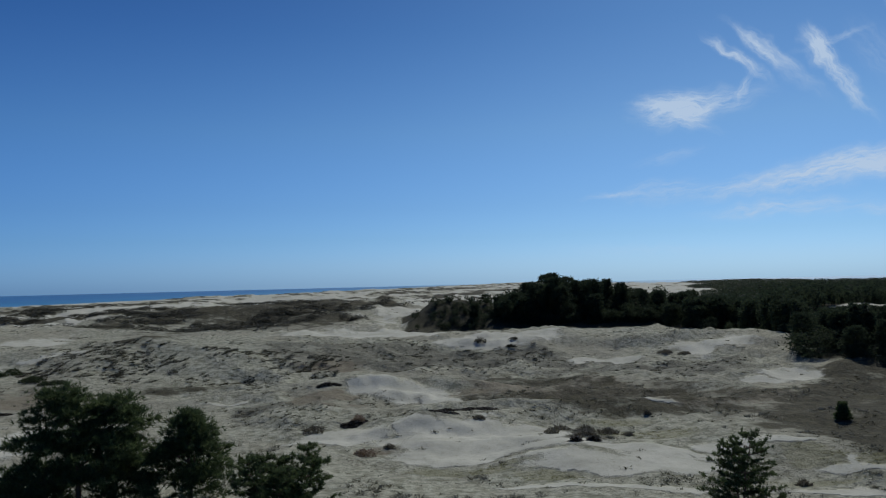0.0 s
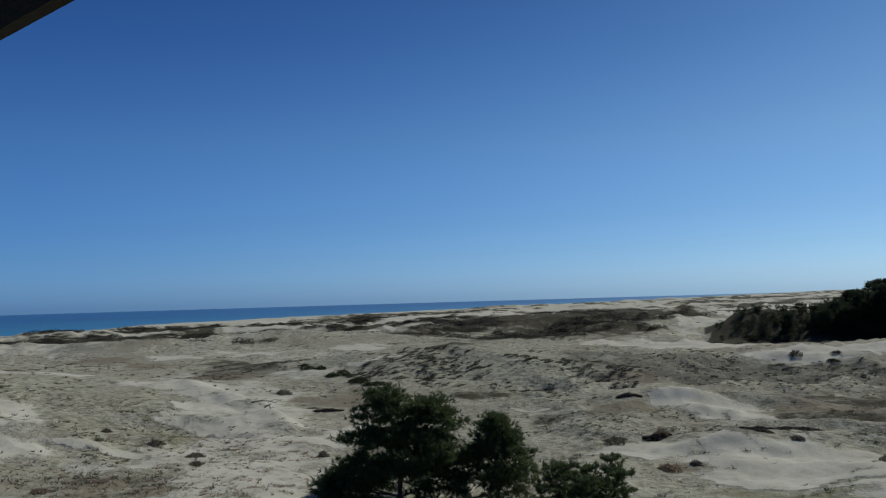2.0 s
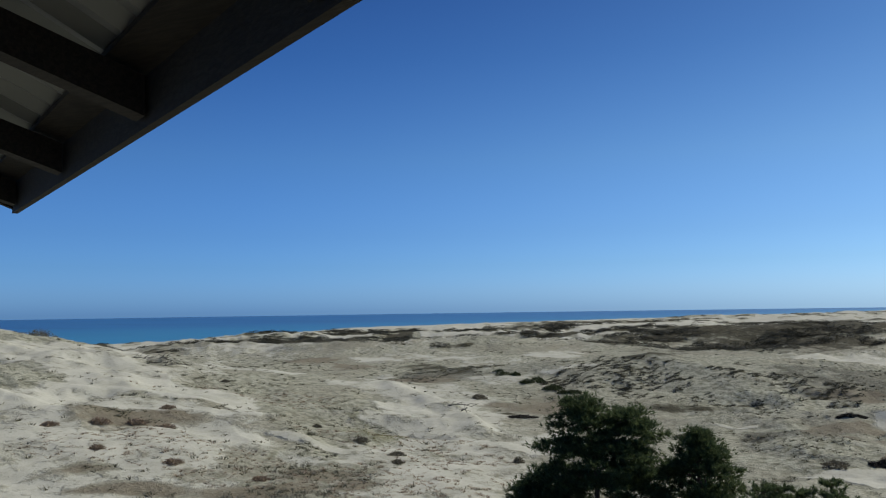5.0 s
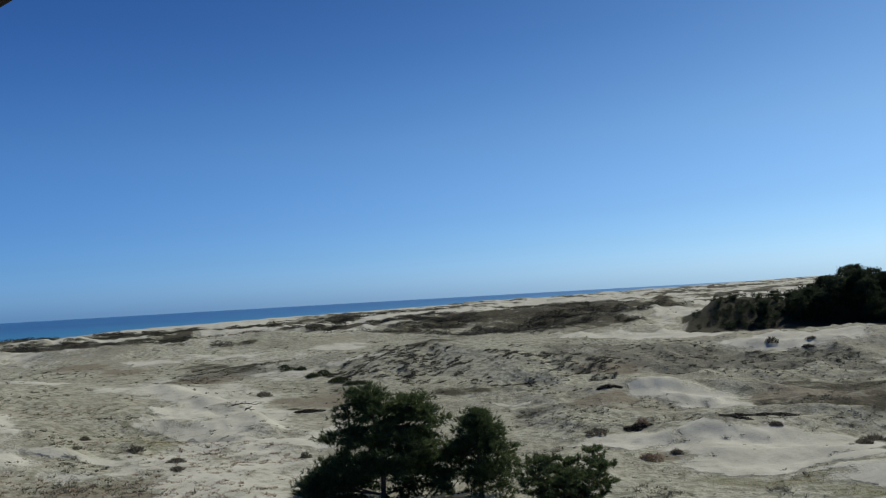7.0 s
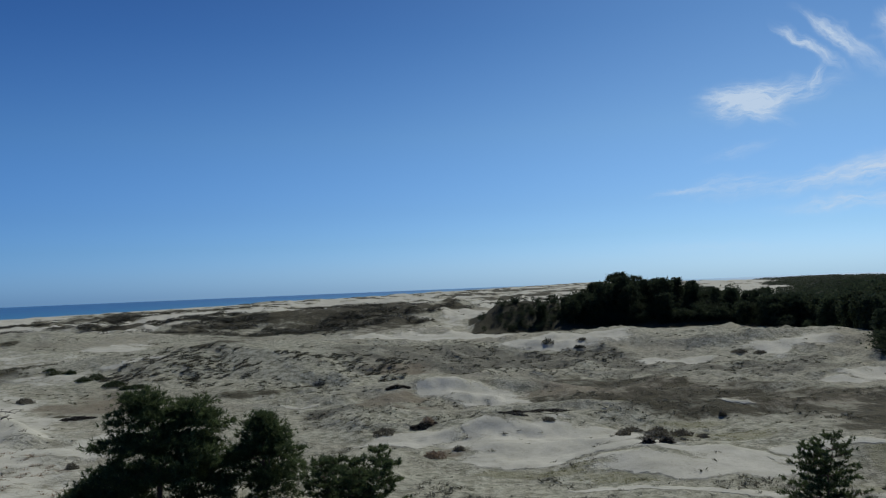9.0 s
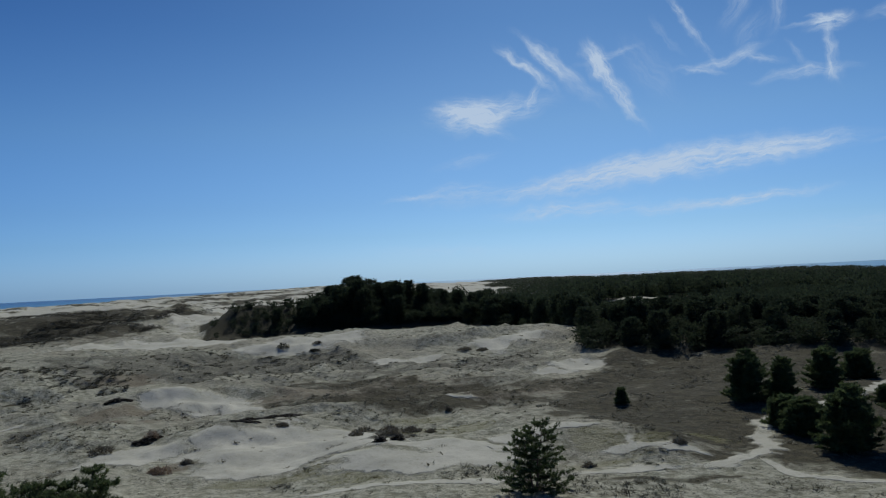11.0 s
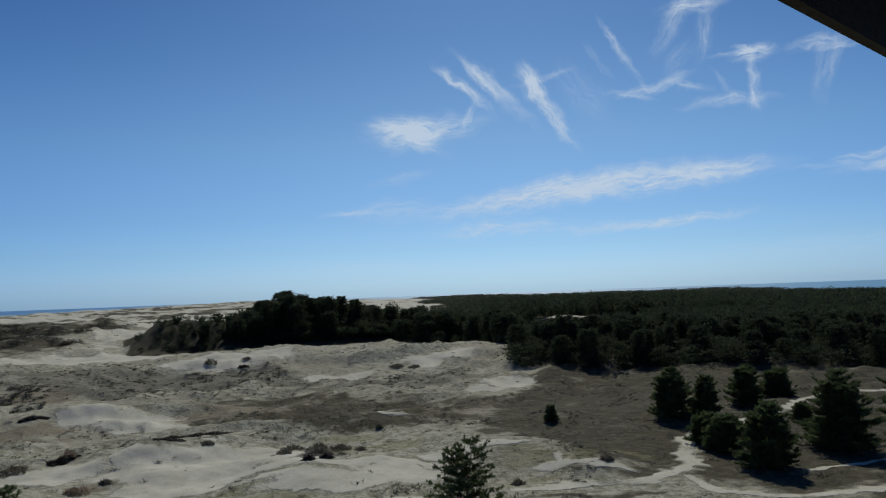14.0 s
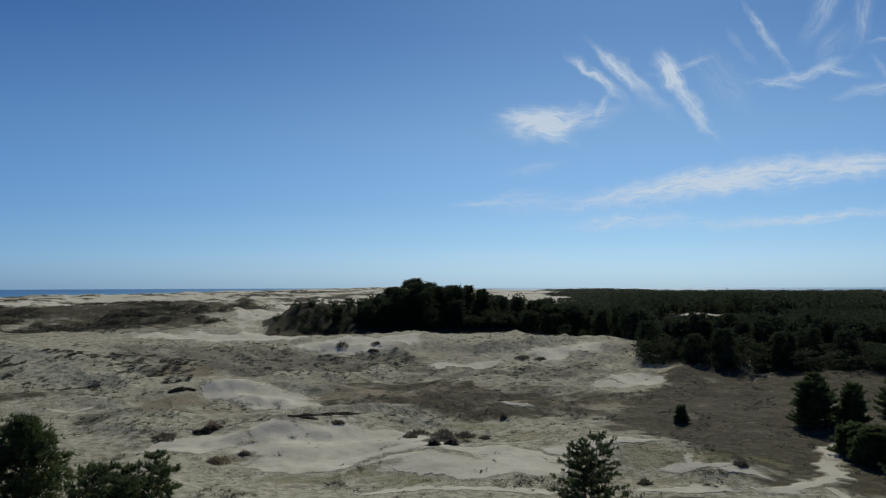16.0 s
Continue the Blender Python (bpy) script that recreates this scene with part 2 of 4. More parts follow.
def dune_ground():
    m = Mat("dune_ground", 0.95)
    m.bsdf.inputs["Specular IOR Level"].default_value = 0.1
    fine, grain, tuftn = m.noise(24.0, 3, 0.6), m.noise(6.5, 4, 0.7), m.noise(1.5, 4, 0.7)
    patch, region = m.noise(0.3, 4, 0.65), m.noise(0.055, 3, 0.6)
    jitter = m.math("ADD", m.math("MULTIPLY", m.math("SUBTRACT", tuftn, 0.5), 1.0), m.math("MULTIPLY", m.math("SUBTRACT", patch, 0.5), 1.3))
    sand = m.ramp(m.math("ADD", m.math("ADD", m.attr("sand"), m.math("MULTIPLY", jitter, 0.95)), m.math("MULTIPLY", m.math("SUBTRACT", grain, 0.5), 0.45)), 0.36, 0.72)
    heath = m.ramp(m.math("ADD", m.attr("heath"), m.math("MULTIPLY", jitter, 1.5)), 0.3, 0.8)
    brown = m.ramp(m.math("ADD", m.attr("brown"), m.math("MULTIPLY", jitter, 1.5)), 0.25, 0.9)
    green = m.ramp(m.math("ADD", m.attr("green"), m.math("MULTIPLY", jitter, 1.6)), 0.45, 0.9)
    rough = m.ramp(m.math("ADD", m.attr("rough"), m.math("MULTIPLY", jitter, 0.9)), 0.3, 0.8)
    pale = m.mix(m.ramp(tuftn, 0.36, 0.6), (0.21, 0.21, 0.138), (0.43, 0.424, 0.312))
    pale = m.mix(m.ramp(region, 0.45, 0.65, 0, 0.55), pale, (0.275, 0.256, 0.182))
    pale = m.mix(m.math("MULTIPLY", rough, m.ramp(patch, 0.3, 0.6, 0.35, 0.85)), pale, (0.215, 0.213, 0.155))
    speck = m.ramp(m.math("ADD", m.math("ADD", grain, m.math("MULTIPLY", rough, 0.11)), m.math("MULTIPLY", m.math("SUBTRACT", patch, 0.5), 0.35)), 0.555, 0.63, 0, 0.9)
    pale = m.mix(speck, pale, (0.1, 0.096, 0.068))
    bare = m.mix(m.ramp(patch, 0.3, 0.7), (0.445, 0.437, 0.338), (0.555, 0.545, 0.43))
    bare = m.mix(m.ramp(tuftn, 0.4, 0.7, 0, 0.35), bare, (0.4, 0.385, 0.29))
    bare = m.mix(m.ramp(m.math("ADD", grain, m.math("MULTIPLY", m.math("SUBTRACT", tuftn, 0.5), 0.3)), 0.58, 0.7, 0, 0.5), bare, (0.2, 0.187, 0.14))
    turf = m.mix(m.ramp(tuftn, 0.35, 0.65), (0.03, 0.0285, 0.016), (0.072, 0.066, 0.037))
    turf = m.mix(m.ramp(patch, 0.5, 0.72, 0, 0.6), turf, (0.082, 0.076, 0.036))
    turf = m.mix(m.ramp(grain, 0.54, 0.68, 0, 0.6), turf, (0.026, 0.023, 0.014))
    grass = m.mix(m.ramp(grain, 0.35, 0.65), (0.12, 0.125, 0.05), (0.3, 0.285, 0.155))
    turf = m.mix(m.ramp(m.math("ADD", fine, m.math("MULTIPLY", tuftn, 0.6)), 0.86, 1.0, 0, 0.4), turf, (0.2, 0.185, 0.125))
    dead = m.mix(m.ramp(grain, 0.35, 0.65), (0.105, 0.085, 0.052), (0.25, 0.21, 0.14))
    turf = m.mix(m.ramp(m.noise(3.4, 4, 0.75), 0.57, 0.69, 0, 0.4), turf, (0.18, 0.17, 0.115))
    c = m.mix(m.math("MULTIPLY", brown, 0.75), pale, dead)
    c = m.mix(heath, c, turf)
    c = m.mix(m.math("MULTIPLY", green, 0.5), c, grass)
    c = m.mix(sand, c, bare)
    c = m.mix(m.ramp(fine, 0.3, 0.7, 0, 0.2), c, (0.08, 0.075, 0.05))
    # near-black brown under the trees and on the bank, hides gaps between crowns
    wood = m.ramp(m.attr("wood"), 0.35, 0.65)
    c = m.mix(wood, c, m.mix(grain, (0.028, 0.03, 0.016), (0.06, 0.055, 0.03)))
    lumps = m.math("ADD", m.math("MULTIPLY", tuftn, 0.8), m.math("MULTIPLY", grain, 0.3))
    return m.colour(c).bump(m.math("MULTIPLY", lumps, m.math("SUBTRACT", 1.25, sand)), 0.7, 0.3).m


def sea_water():
    m = Mat("sea_water", 0.3)
    far = m.noise(0.004, 3, 0.6, (0.35, 3.0, 1, -12))
    shore = m.n.new("ShaderNodeVectorMath")
    shore.operation = "DOT_PRODUCT"
    m.l.new(m.xyz, shore.inputs[0])
    shore.inputs[1].default_value = (-math.cos(radians(12)), math.sin(radians(12)), 0)
    deep = m.mix(m.ramp(far, 0.36, 0.6), (0.004, 0.045, 0.135), (0.008, 0.085, 0.2))
    m.colour(m.mix(m.ramp(shore.outputs["Value"], 460.0, 1500.0), (0.02, 0.17, 0.25), deep))
    m.bsdf.inputs["Specular IOR Level"].default_value = 0.4
    return m.bump(m.noise(0.25, 3), 0.35, 0.4).m


def needles(name, dark, light, through=0.3, crowns=False):
    m = Mat(name, 0.7)
    m.bsdf.inputs["Specular IOR Level"].default_value = 0.06
    c = m.mix(m.ramp(m.noise(0.35, 3, 0.65), 0.3, 0.7) if crowns else m.island(), dark, light)
    c = m.mix(m.ramp(m.noise(0.9, 2), 0.4, 0.65, 0, 0.55), c, dark)
    m.colour(c)
    return m.let_through(c, through).m


def bark():
    m = Mat("pine_bark", 0.9)
    f = m.noise(14, 4, 0.6, (1, 1, 0.25, 0))
    return m.colour(m.mix(f, (0.06, 0.045, 0.034), (0.2, 0.14, 0.1))).bump(f, 0.6, 0.02).m


def dry_grass(name, dark, light):
    m = Mat(name, 0.8)
    c = m.mix(m.island(), dark, light)
    m.colour(c)
    return m.let_through(c, 0.25).m


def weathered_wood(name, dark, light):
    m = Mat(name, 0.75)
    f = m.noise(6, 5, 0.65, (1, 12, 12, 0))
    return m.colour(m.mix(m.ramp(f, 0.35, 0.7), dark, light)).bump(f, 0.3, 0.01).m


def sheet_metal():
    m = Mat("roof_sheet", 0.45)
    f = m.noise(3, 4)
    m.bsdf.inputs["Metallic"].default_value = 0.1
    c = m.mix(f, (0.12, 0.125, 0.12), (0.2, 0.205, 0.2))
    return m.colour(c).m


GROUND, WATER, BARK = dune_ground(), sea_water(), bark()
NEEDLES = needles("pine_needles", (0.044, 0.064, 0.03), (0.145, 0.19, 0.076), 0.5)
FAR_NEEDLES = needles("forest_needles", (0.03, 0.041, 0.025), (0.054, 0.072, 0.036), 0.5, True)
MARRAM = dry_grass("marram_blades", (0.08, 0.08, 0.052), (0.25, 0.24, 0.165))
TUFT = dry_grass("dark_marram", (0.045, 0.046, 0.032), (0.14, 0.135, 0.092))
SEDGE = dry_grass("green_blades", (0.13, 0.135, 0.05), (0.36, 0.34, 0.16))
SCRUB = dry_grass("scrub_twigs", (0.09, 0.082, 0.056), (0.26, 0.235, 0.165))
RUST = dry_grass("rusty_twigs", (0.19, 0.14, 0.095), (0.42, 0.33, 0.22))
DEAD = weathered_wood("dead_wood", (0.05, 0.045, 0.04), (0.16, 0.145, 0.125))
# one near-black brown on every roof timber, post and joist
BEAM = weathered_wood("dark_beam", (0.01, 0.008, 0.006), (0.026, 0.02, 0.015))
BOARD = weathered_wood("deck_board", (0.12, 0.09, 0.065), (0.24, 0.19, 0.14))
SHEET = sheet_metal()
# ---- the lie of the land ----
def lattice(ix, iy, seed):
    h = (ix.astype(np.int64) * 374761393 + iy.astype(np.int64) * 668265263 + seed * 1442695041) & 0xFFFFFFFF
    h = ((h ^ (h >> 13)) * 1274126177) & 0xFFFFFFFF
    return ((h ^ (h >> 16)) & 0xFFFF) / 65535.0


def vnoise(x, y, seed=0):
    """Smooth value noise, 0 to 1, one cell a unit."""
    fx, fy = np.floor(x), np.floor(y)
    u, v = x - fx, y - fy
    u, v = u * u * u * (u * (u * 6 - 15) + 10), v * v * v * (v * (v * 6 - 15) + 10)
    a, b = lattice(fx, fy, seed), lattice(fx + 1, fy, seed)
    c, d = lattice(fx, fy + 1, seed), lattice(fx + 1, fy + 1, seed)
    return (a * (1 - u) + b * u) * (1 - v) + (c * (1 - u) + d * u) * v


def fbm(x, y, size, seed=0, octaves=4):
    total, amp, norm = 0.0, 1.0, 0.0
    for i in range(octaves):
        total = total + amp * vnoise(x / size + 17.3 * i, y / size - 9.1 * i, seed + i)
        norm += amp
        amp, size = amp * 0.5, size * 0.5
    return total / norm


def step(a, b, v):
    s = np.clip((v - a) / (b - a), 0, 1)
    return s * s * (3 - 2 * s)


COAST, LAGOON = radians(12.0), radians(29.0)
SEA_LEVEL = -10.0


def seaward(x, y):
    """Metres from the lookout towards the sea beach, across the spit."""
    return -x * math.cos(COAST) + y * math.sin(COAST)


def along(x, y):
    return x * math.sin(COAST) + y * math.cos(COAST)


def lagoonward(x, y):
    """Metres past the shore of the lagoon; negative on land."""
    return (x - 613) * math.cos(LAGOON) - (y - 514) * math.sin(LAGOON)


# dunes: middle x, y, bearing of the long axis in degrees, half length, half width, height
DUNES = [
    (-106, 35, 108, 40, 24, 10.0),
    (-35, 94, 70, 21, 8, 3.6),
    (-6, 74, 70, 8, 4, 1.0),
    (1, 61, 85, 10, 3.5, 0.75),
    (10, 114, 95, 24, 9, 1.7),
    (38, 108, 110, 14, 9, 1.3),
    (62, 88, 120, 22, 8, 1.7),
    (62, 66, 55, 9, 16, 1.2),
    (9, 46, 80, 5, 3.0, 0.5),
    (-50, 212, 78, 34, 15, 2.0),
    (-108, 150, 60, 22, 14, 3.2),
    (-8, 240, 85, 40, 14, 3.0),
    (-60, 62, 50, 14, 6, 1.4),
    (122, 236, 118, 24, 9, 2.6),
]
# dune crests, each with a long windward side and a short lee: height, front, back, then bearing and distance along the crest
BRINKS = [
    (0.8, 8.0, 2.4, [(-6.0, 56.0), (-4.0, 55.2), (-1.0, 55.0), (0.7, 56.1), (3.9, 56.0), (8.9, 53.0), (12.5, 52.0)]),
    (0.4, 7.0, 3.0, [(-11.0, 70.0), (-9.1, 71.5), (-6.8, 73.5), (-4.4, 73.0), (-2.3, 70.5), (0.2, 68.0), (2.0, 67.0)]),
    (0.7, 4.0, 2.2, [(15.3, 54.1), (21.3, 50.6), (25.7, 49.1), (29.6, 47.1), (33.1, 45.1)]),
    (0.9, 6.0, 3.5, [(-28.3, 81.9), (-24.3, 91.0), (-20.7, 97.4), (-16.9, 93.4), (-13.2, 89.3), (-9.6, 79.1)]),
    (0.9, 14, 6, [(-12.7, 147.4), (-9.0, 149.1), (-6.1, 155.8), (-0.8, 146.3), (3.7, 135.6), (9.1, 123.8), (14.7, 114.6)]),
    (0.8, 5, 3, [(-61.4, 57.3), (-57.1, 61.4), (-52.0, 60.6), (-46.5, 56.6), (-42.0, 48.9)]),
    (0.7, 5, 3, [(-40.4, 85.1), (-37.2, 78.9), (-34.0, 69.3), (-30.9, 59.2)]),
    (0.8, 6, 3, [(-56.5, 126.2), (-53.1, 126.0), (-49.2, 114.0), (-44.7, 113.6)]),
]


def brink(x, y, tall, front, back, line):
    """A dune along a crest line; the long side faces the lookout."""
    r, b = np.hypot(x, y), np.degrees(np.arctan2(x, y))
    past = r - np.interp(b, [q[0] for q in line], [q[1] for q in line]) + 1.2 * (vnoise(x / 3, y / 3, 7) - 0.5)
    first, last = line[0][0], line[-1][0]
    edge = 0.25 * (last - first)
    side = np.where(past < 0, past / front, past / back)
    return tall * step(first, first + edge, b) * step(last, last - edge, b) * np.exp(-side * side)


def hummocks(x, y):
    """Small wind-cut dunes: sharp crests, rounded hollows, drawn out across the wind."""
    u, w = x * 0.94 + y * 0.34, y * 0.94 - x * 0.34
    ridge = 1 - np.abs(2 * fbm(u / 1.9, w, 9.5, 8, 3) - 1)
    rough = step(0.42, 0.6, fbm(x, y, 38, 71, 2))
    return (ridge - 0.75) * (0.7 + 0.9 * rough) + (fbm(x, y, 2.6, 15, 3) - 0.5) * (0.22 + 0.5 * rough)


def height(x, y):
    r = np.hypot(x, y)
    w, u, g = seaward(x, y), along(x, y), lagoonward(x, y)
    near = 1 - step(60, 260, r)
    z = 5.6 * np.exp(-0.5 * (r / 13.0) ** 2)
    z = z + (fbm(x, y, 26, 3, 3) - 0.5) * (1.3 + 0.9 * (1 - near)) + hummocks(x, y) * (1.0 + 0.7 * (1 - near)) * step(24, 70, r)
    z = z + (fbm(x, y, 95, 11, 3) - 0.45) * 4.0 * (1 - near) * step(20, 120, w)
    z = z + (0.55 - np.abs(2 * fbm(x, y * 1.5, 42, 19, 3) - 1)) * 3.4 * step(140, 230, r) * step(15, 60, w)
    for px, py, bearing, half, wide, tall in DUNES:
        s, c = math.sin(radians(bearing)), math.cos(radians(bearing))
        p, q = (x - px) * s + (y - py) * c, (x - px) * c - (y - py) * s
        z = z + tall * np.exp(-0.5 * ((p / half) ** 2 + (q / wide) ** 2))
    for tall, front, back, line in BRINKS:
        z = z + brink(x, y, tall, front, back, line)
    bear = np.degrees(np.arctan2(x, y))
    z = z + 5.0 * step(-3.4, -0.4, bear) * step(18.5, 12, bear) * step(171, 186, r) * np.where(r < 188, 1.0, np.exp(-((r - 188) / 16) ** 2))
    z = z - 4.2 * step(185, 280, w) * step(205, 115, u)
    # foredune, beach and sea bed
    low = step(360, 210, u)
    fore = step(300, 455, w)
    z = z * (1 - 0.75 * fore) + fore * (-1.6 - 5.5 * low)
    z = z + (-12.5 - z) * step(462, 530, w)
    # wooded lowland down to the lagoon
    z = z - 6.5 * step(-260, -20, g) + (fbm(x, y, 140, 21, 3) - 0.5) * 3.4 * step(200, 500, r) * step(30, -60, w)
    z = z - 7.5 * step(260, 1100, r) * step(19, 26, bear) * step(-40, -200, g) - 2.6 * step(300, 420, r) * step(12, 15, bear) * step(23, 19, bear) - 1.6 * step(140, 190, r) * step(15, 18, bear) * step(420, 330, r) + 0.4 * step(380, 700, r) * step(20, 15, bear) * step(60, -20, w)
    z = z + (-13.0 - z) * np.maximum(step(-20, 40, g), step(1750, 2100, r) * step(330, 200, w))
    return z

# ---- what grows where ----
# middle x, y, bearing, half width across the bearing, half depth along it
SAND_NEAR = [
    (6.9, 38.8, 10, 6.5, 0.7), (17.3, 39.7, 24, 1.9, 0.7), (6.6, 42.9, 9, 4.6, 1.7),
    (21.7, 38.3, 30, 1.9, 0.6), (11.4, 42.7, 15, 3.5, 1.6), (6.7, 43.8, 9, 1.9, 0.7),
    (-37.0, 25.9, -55, 1.6, 0.7), (20.4, 40.3, 27, 2.4, 0.8), (20.1, 40.6, 26, 1.5, 1.1),
    (10.9, 44.6, 14, 3.6, 0.9), (3.1, 47.1, 4, 7.5, 2.3), (14.7, 45.4, 18, 2.0, 1.4),
    (16.9, 44.8, 21, 3.1, 0.8), (2.4, 51.0, 3, 5.5, 5.0), (3.9, 51.3, 4, 4.4, 4.5),
    (-42.9, 29.7, -55, 6.0, 1.1), (-7.2, 52.4, -8, 3.4, 2.0), (-2.4, 53.1, -3, 2.3, 2.2),
]
SAND_MID = [
    (-27.3, 47.2, -30, 2.3, 4.8), (-45.3, 39.3, -49, 2.0, 5.1), (-28.6, 54.7, -28, 2.7, 2.3),
    (17.4, 61.9, 16, 2.1, 0.6), (-34.5, 54.8, -32, 1.8, 5.0), (-1.5, 65.5, -1, 2.0, 4.3),
    (-37.7, 55.0, -34, 2.6, 3.3), (-56.6, 36.2, -57, 5.3, 3.0), (-53.1, 41.5, -52, 6.4, 5.8),
    (-19.6, 67.0, -16, 2.7, 0.7), (-4.0, 71.1, -3, 3.8, 3.2), (-7.6, 71.9, -6, 3.1, 2.6),
    (-44.7, 58.8, -37, 2.9, 3.8), (29.7, 77.7, 21, 3.0, 1.3), (34.4, 79.7, 23, 4.7, 3.7),
    (-65.9, 62.9, -46, 4.1, 5.9), (-42.4, 84.3, -27, 5.4, 1.3), (19.2, 94.9, 11, 3.1, 2.6),
]
SAND_FAR = [
    (19.9, 96.2, 12, 3.5, 2.2), (30.5, 98.5, 17, 2.6, 5.6), (-80.3, 65.2, -51, 2.1, 18.6),
    (36.0, 100.1, 20, 3.7, 6.4), (7.1, 108.5, 4, 8.3, 5.1), (9.3, 110.6, 5, 9.2, 6.4),
    (-19.3, 141.3, -8, 14.4, 35.5), (-20.9, 141.5, -8, 9.0, 25.5), (-7.4, 144.1, -3, 10.2, 32.3),
    (-97.3, 117.7, -40, 5.5, 6.2), (-88.3, 127.3, -35, 6.6, 6.8), (-73.3, 141.0, -27, 6.7, 8.3),
    (-151.0, 187.9, -39, 12.8, 50.2), (-252.8, 364.5, -35, 25.5, 80.3),
]
SAND = SAND_NEAR + SAND_MID + SAND_FAR
HEATH_NEAR = [
    (19.7, 34.9, 29, 4.3, 0.7), (29.3, 32.7, 42, 6.3, 0.8), (23.1, 39.4, 30, 2.9, 0.6),
    (33.2, 36.1, 43, 4.2, 2.9), (37.6, 36.2, 46, 4.5, 4.9), (26.8, 50.9, 28, 5.8, 9.5),
    (16.3, 59.3, 15, 11.4, 2.6), (26.4, 56.9, 25, 6.5, 7.3), (8.5, 65.7, 7, 12.8, 6.7),
    (36.3, 56.1, 33, 5.0, 9.7), (-35.6, 61.2, -30, 1.5, 0.9), (19.8, 68.3, 16, 10.2, 6.7),
    (43.7, 57.0, 37, 6.3, 9.4), (15.4, 70.2, 12, 11.3, 9.1), (-24.5, 76.4, -18, 6.2, 2.1),
    (8.3, 81.2, 6, 8.8, 6.3), (-35.7, 94.5, -21, 3.5, 6.1), (-59.2, 89.3, -34, 2.8, 12.7),
]
HEATH_MID = [
    (-82.0, 109.7, -37, 3.9, 11.2), (-97.3, 140.3, -35, 4.9, 4.3), (-48.6, 182.6, -15, 15.3, 9.3),
    (-72.7, 174.5, -23, 8.3, 12.8), (-30.1, 190.1, -9, 9.7, 18.2), (-26.3, 193.5, -8, 8.4, 8.6),
    (-40.9, 199.4, -12, 19.0, 22.0), (-28.5, 211.6, -8, 9.2, 10.5), (-75.4, 213.1, -19, 13.2, 32.3),
    (-159.8, 177.8, -42, 9.5, 60.6), (-182.8, 182.5, -45, 5.5, 73.5), (-160.7, 202.9, -38, 8.6, 58.8),
    (-205.4, 189.3, -47, 8.2, 72.2), (-96.6, 286.0, -19, 11.0, 46.5), (-198.7, 383.1, -27, 19.9, 63.3),
]
HEATH = HEATH_NEAR + HEATH_MID
BROWN = [
    (-30.1, 26.8, -48, 3.2, 1.6), (-33.7, 22.6, -56, 3.2, 1.1), (-26.5, 31.6, -40, 2.1, 2.1),
    (-30.0, 31.7, -43, 3.4, 2.7), (-38.4, 23.3, -59, 1.9, 1.0), (-2.7, 49.9, -3, 2.1, 1.0),
    (-46.8, 31.2, -56, 3.6, 2.0), (-10.4, 64.9, -9, 2.9, 2.2), (-10.1, 67.8, -8, 3.4, 1.7),
    (18.7, 67.9, 15, 13.3, 6.8), (11.1, 70.7, 9, 12.9, 10.1), (-36.3, 68.3, -28, 4.4, 6.6),
    (-14.0, 87.7, -9, 4.5, 2.7), (-55.1, 73.6, -37, 4.9, 7.0), (-91.5, 103.2, -42, 4.8, 9.7),
    (-105.7, 107.0, -45, 6.3, 12.8),
]
GREEN = [
    (4.5, 41.4, 6, 1.8, 1.1), (17.3, 39.5, 24, 2.2, 0.9), (1.9, 43.3, 3, 5.3, 1.0),
    (0.5, 44.0, 1, 2.2, 1.4), (21.6, 40.6, 28, 1.6, 0.7), (18.8, 42.1, 24, 2.0, 0.9),
    (18.2, 42.9, 23, 2.3, 1.0), (25.0, 40.8, 32, 2.1, 1.1), (12.7, 51.1, 14, 2.9, 2.7),
    (12.6, 56.2, 13, 3.9, 1.5), (-37.6, 44.2, -40, 2.7, 4.5),
]
ROUGH = [
    (8.9, 50.5, 10, 2.5, 4.5), (-0.9, 54.7, -1, 2.3, 0.7), (-16.0, 63.8, -14, 2.8, 3.3),
    (22.4, 85.9, 15, 12.8, 4.4), (-72.4, 51.7, -54, 3.6, 9.0), (30.1, 88.4, 19, 5.3, 4.7),
    (14.2, 94.8, 9, 8.9, 3.5), (-11.3, 95.2, -7, 8.8, 7.5), (-11.1, 96.5, -7, 7.6, 6.3),
    (-1.5, 98.3, -1, 18.5, 6.3), (-63.1, 90.9, -35, 6.2, 23.9),
]
PATHS = [
    (0.62, [(64.1, 53.4), (56.8, 52.4), (53.2, 54.6), (46.0, 50.8), (39.9, 47.0), (36.0, 46.5), (31.8, 44.6), (28.7, 40.9), (27.7, 38.5), (25.0, 36.8), (22.1, 36.2), (19.2, 36.9), (16.4, 37.7), (14.3, 37.7)]),
    (0.45, [(25.6, 36.1), (25.2, 33.4), (27.2, 31.6), (29.8, 30.6), (32.9, 30.1), (35.2, 29.9)]),
    (0.22, [(32.1, 34.5), (34.7, 34.3), (38.1, 34.7), (41.8, 35.3)]),
    (0.75, [(-42.3, 24.3), (-43.7, 28.4), (-43.2, 31.8), (-40.4, 35.1), (-36.8, 36.8), (-32.9, 37.6), (-27.6, 35.3), (-23.6, 33.3), (-20.7, 33.1)]),
]
# the forest's near edge: bearing in degrees, metres from the lookout
FOREST_EDGE = [(14.5, 190), (16, 163), (20, 150), (22.5, 126), (24, 97), (28, 95), (31, 96), (34, 94), (38, 91), (42, 92), (48, 96), (55, 106), (80, 115)]


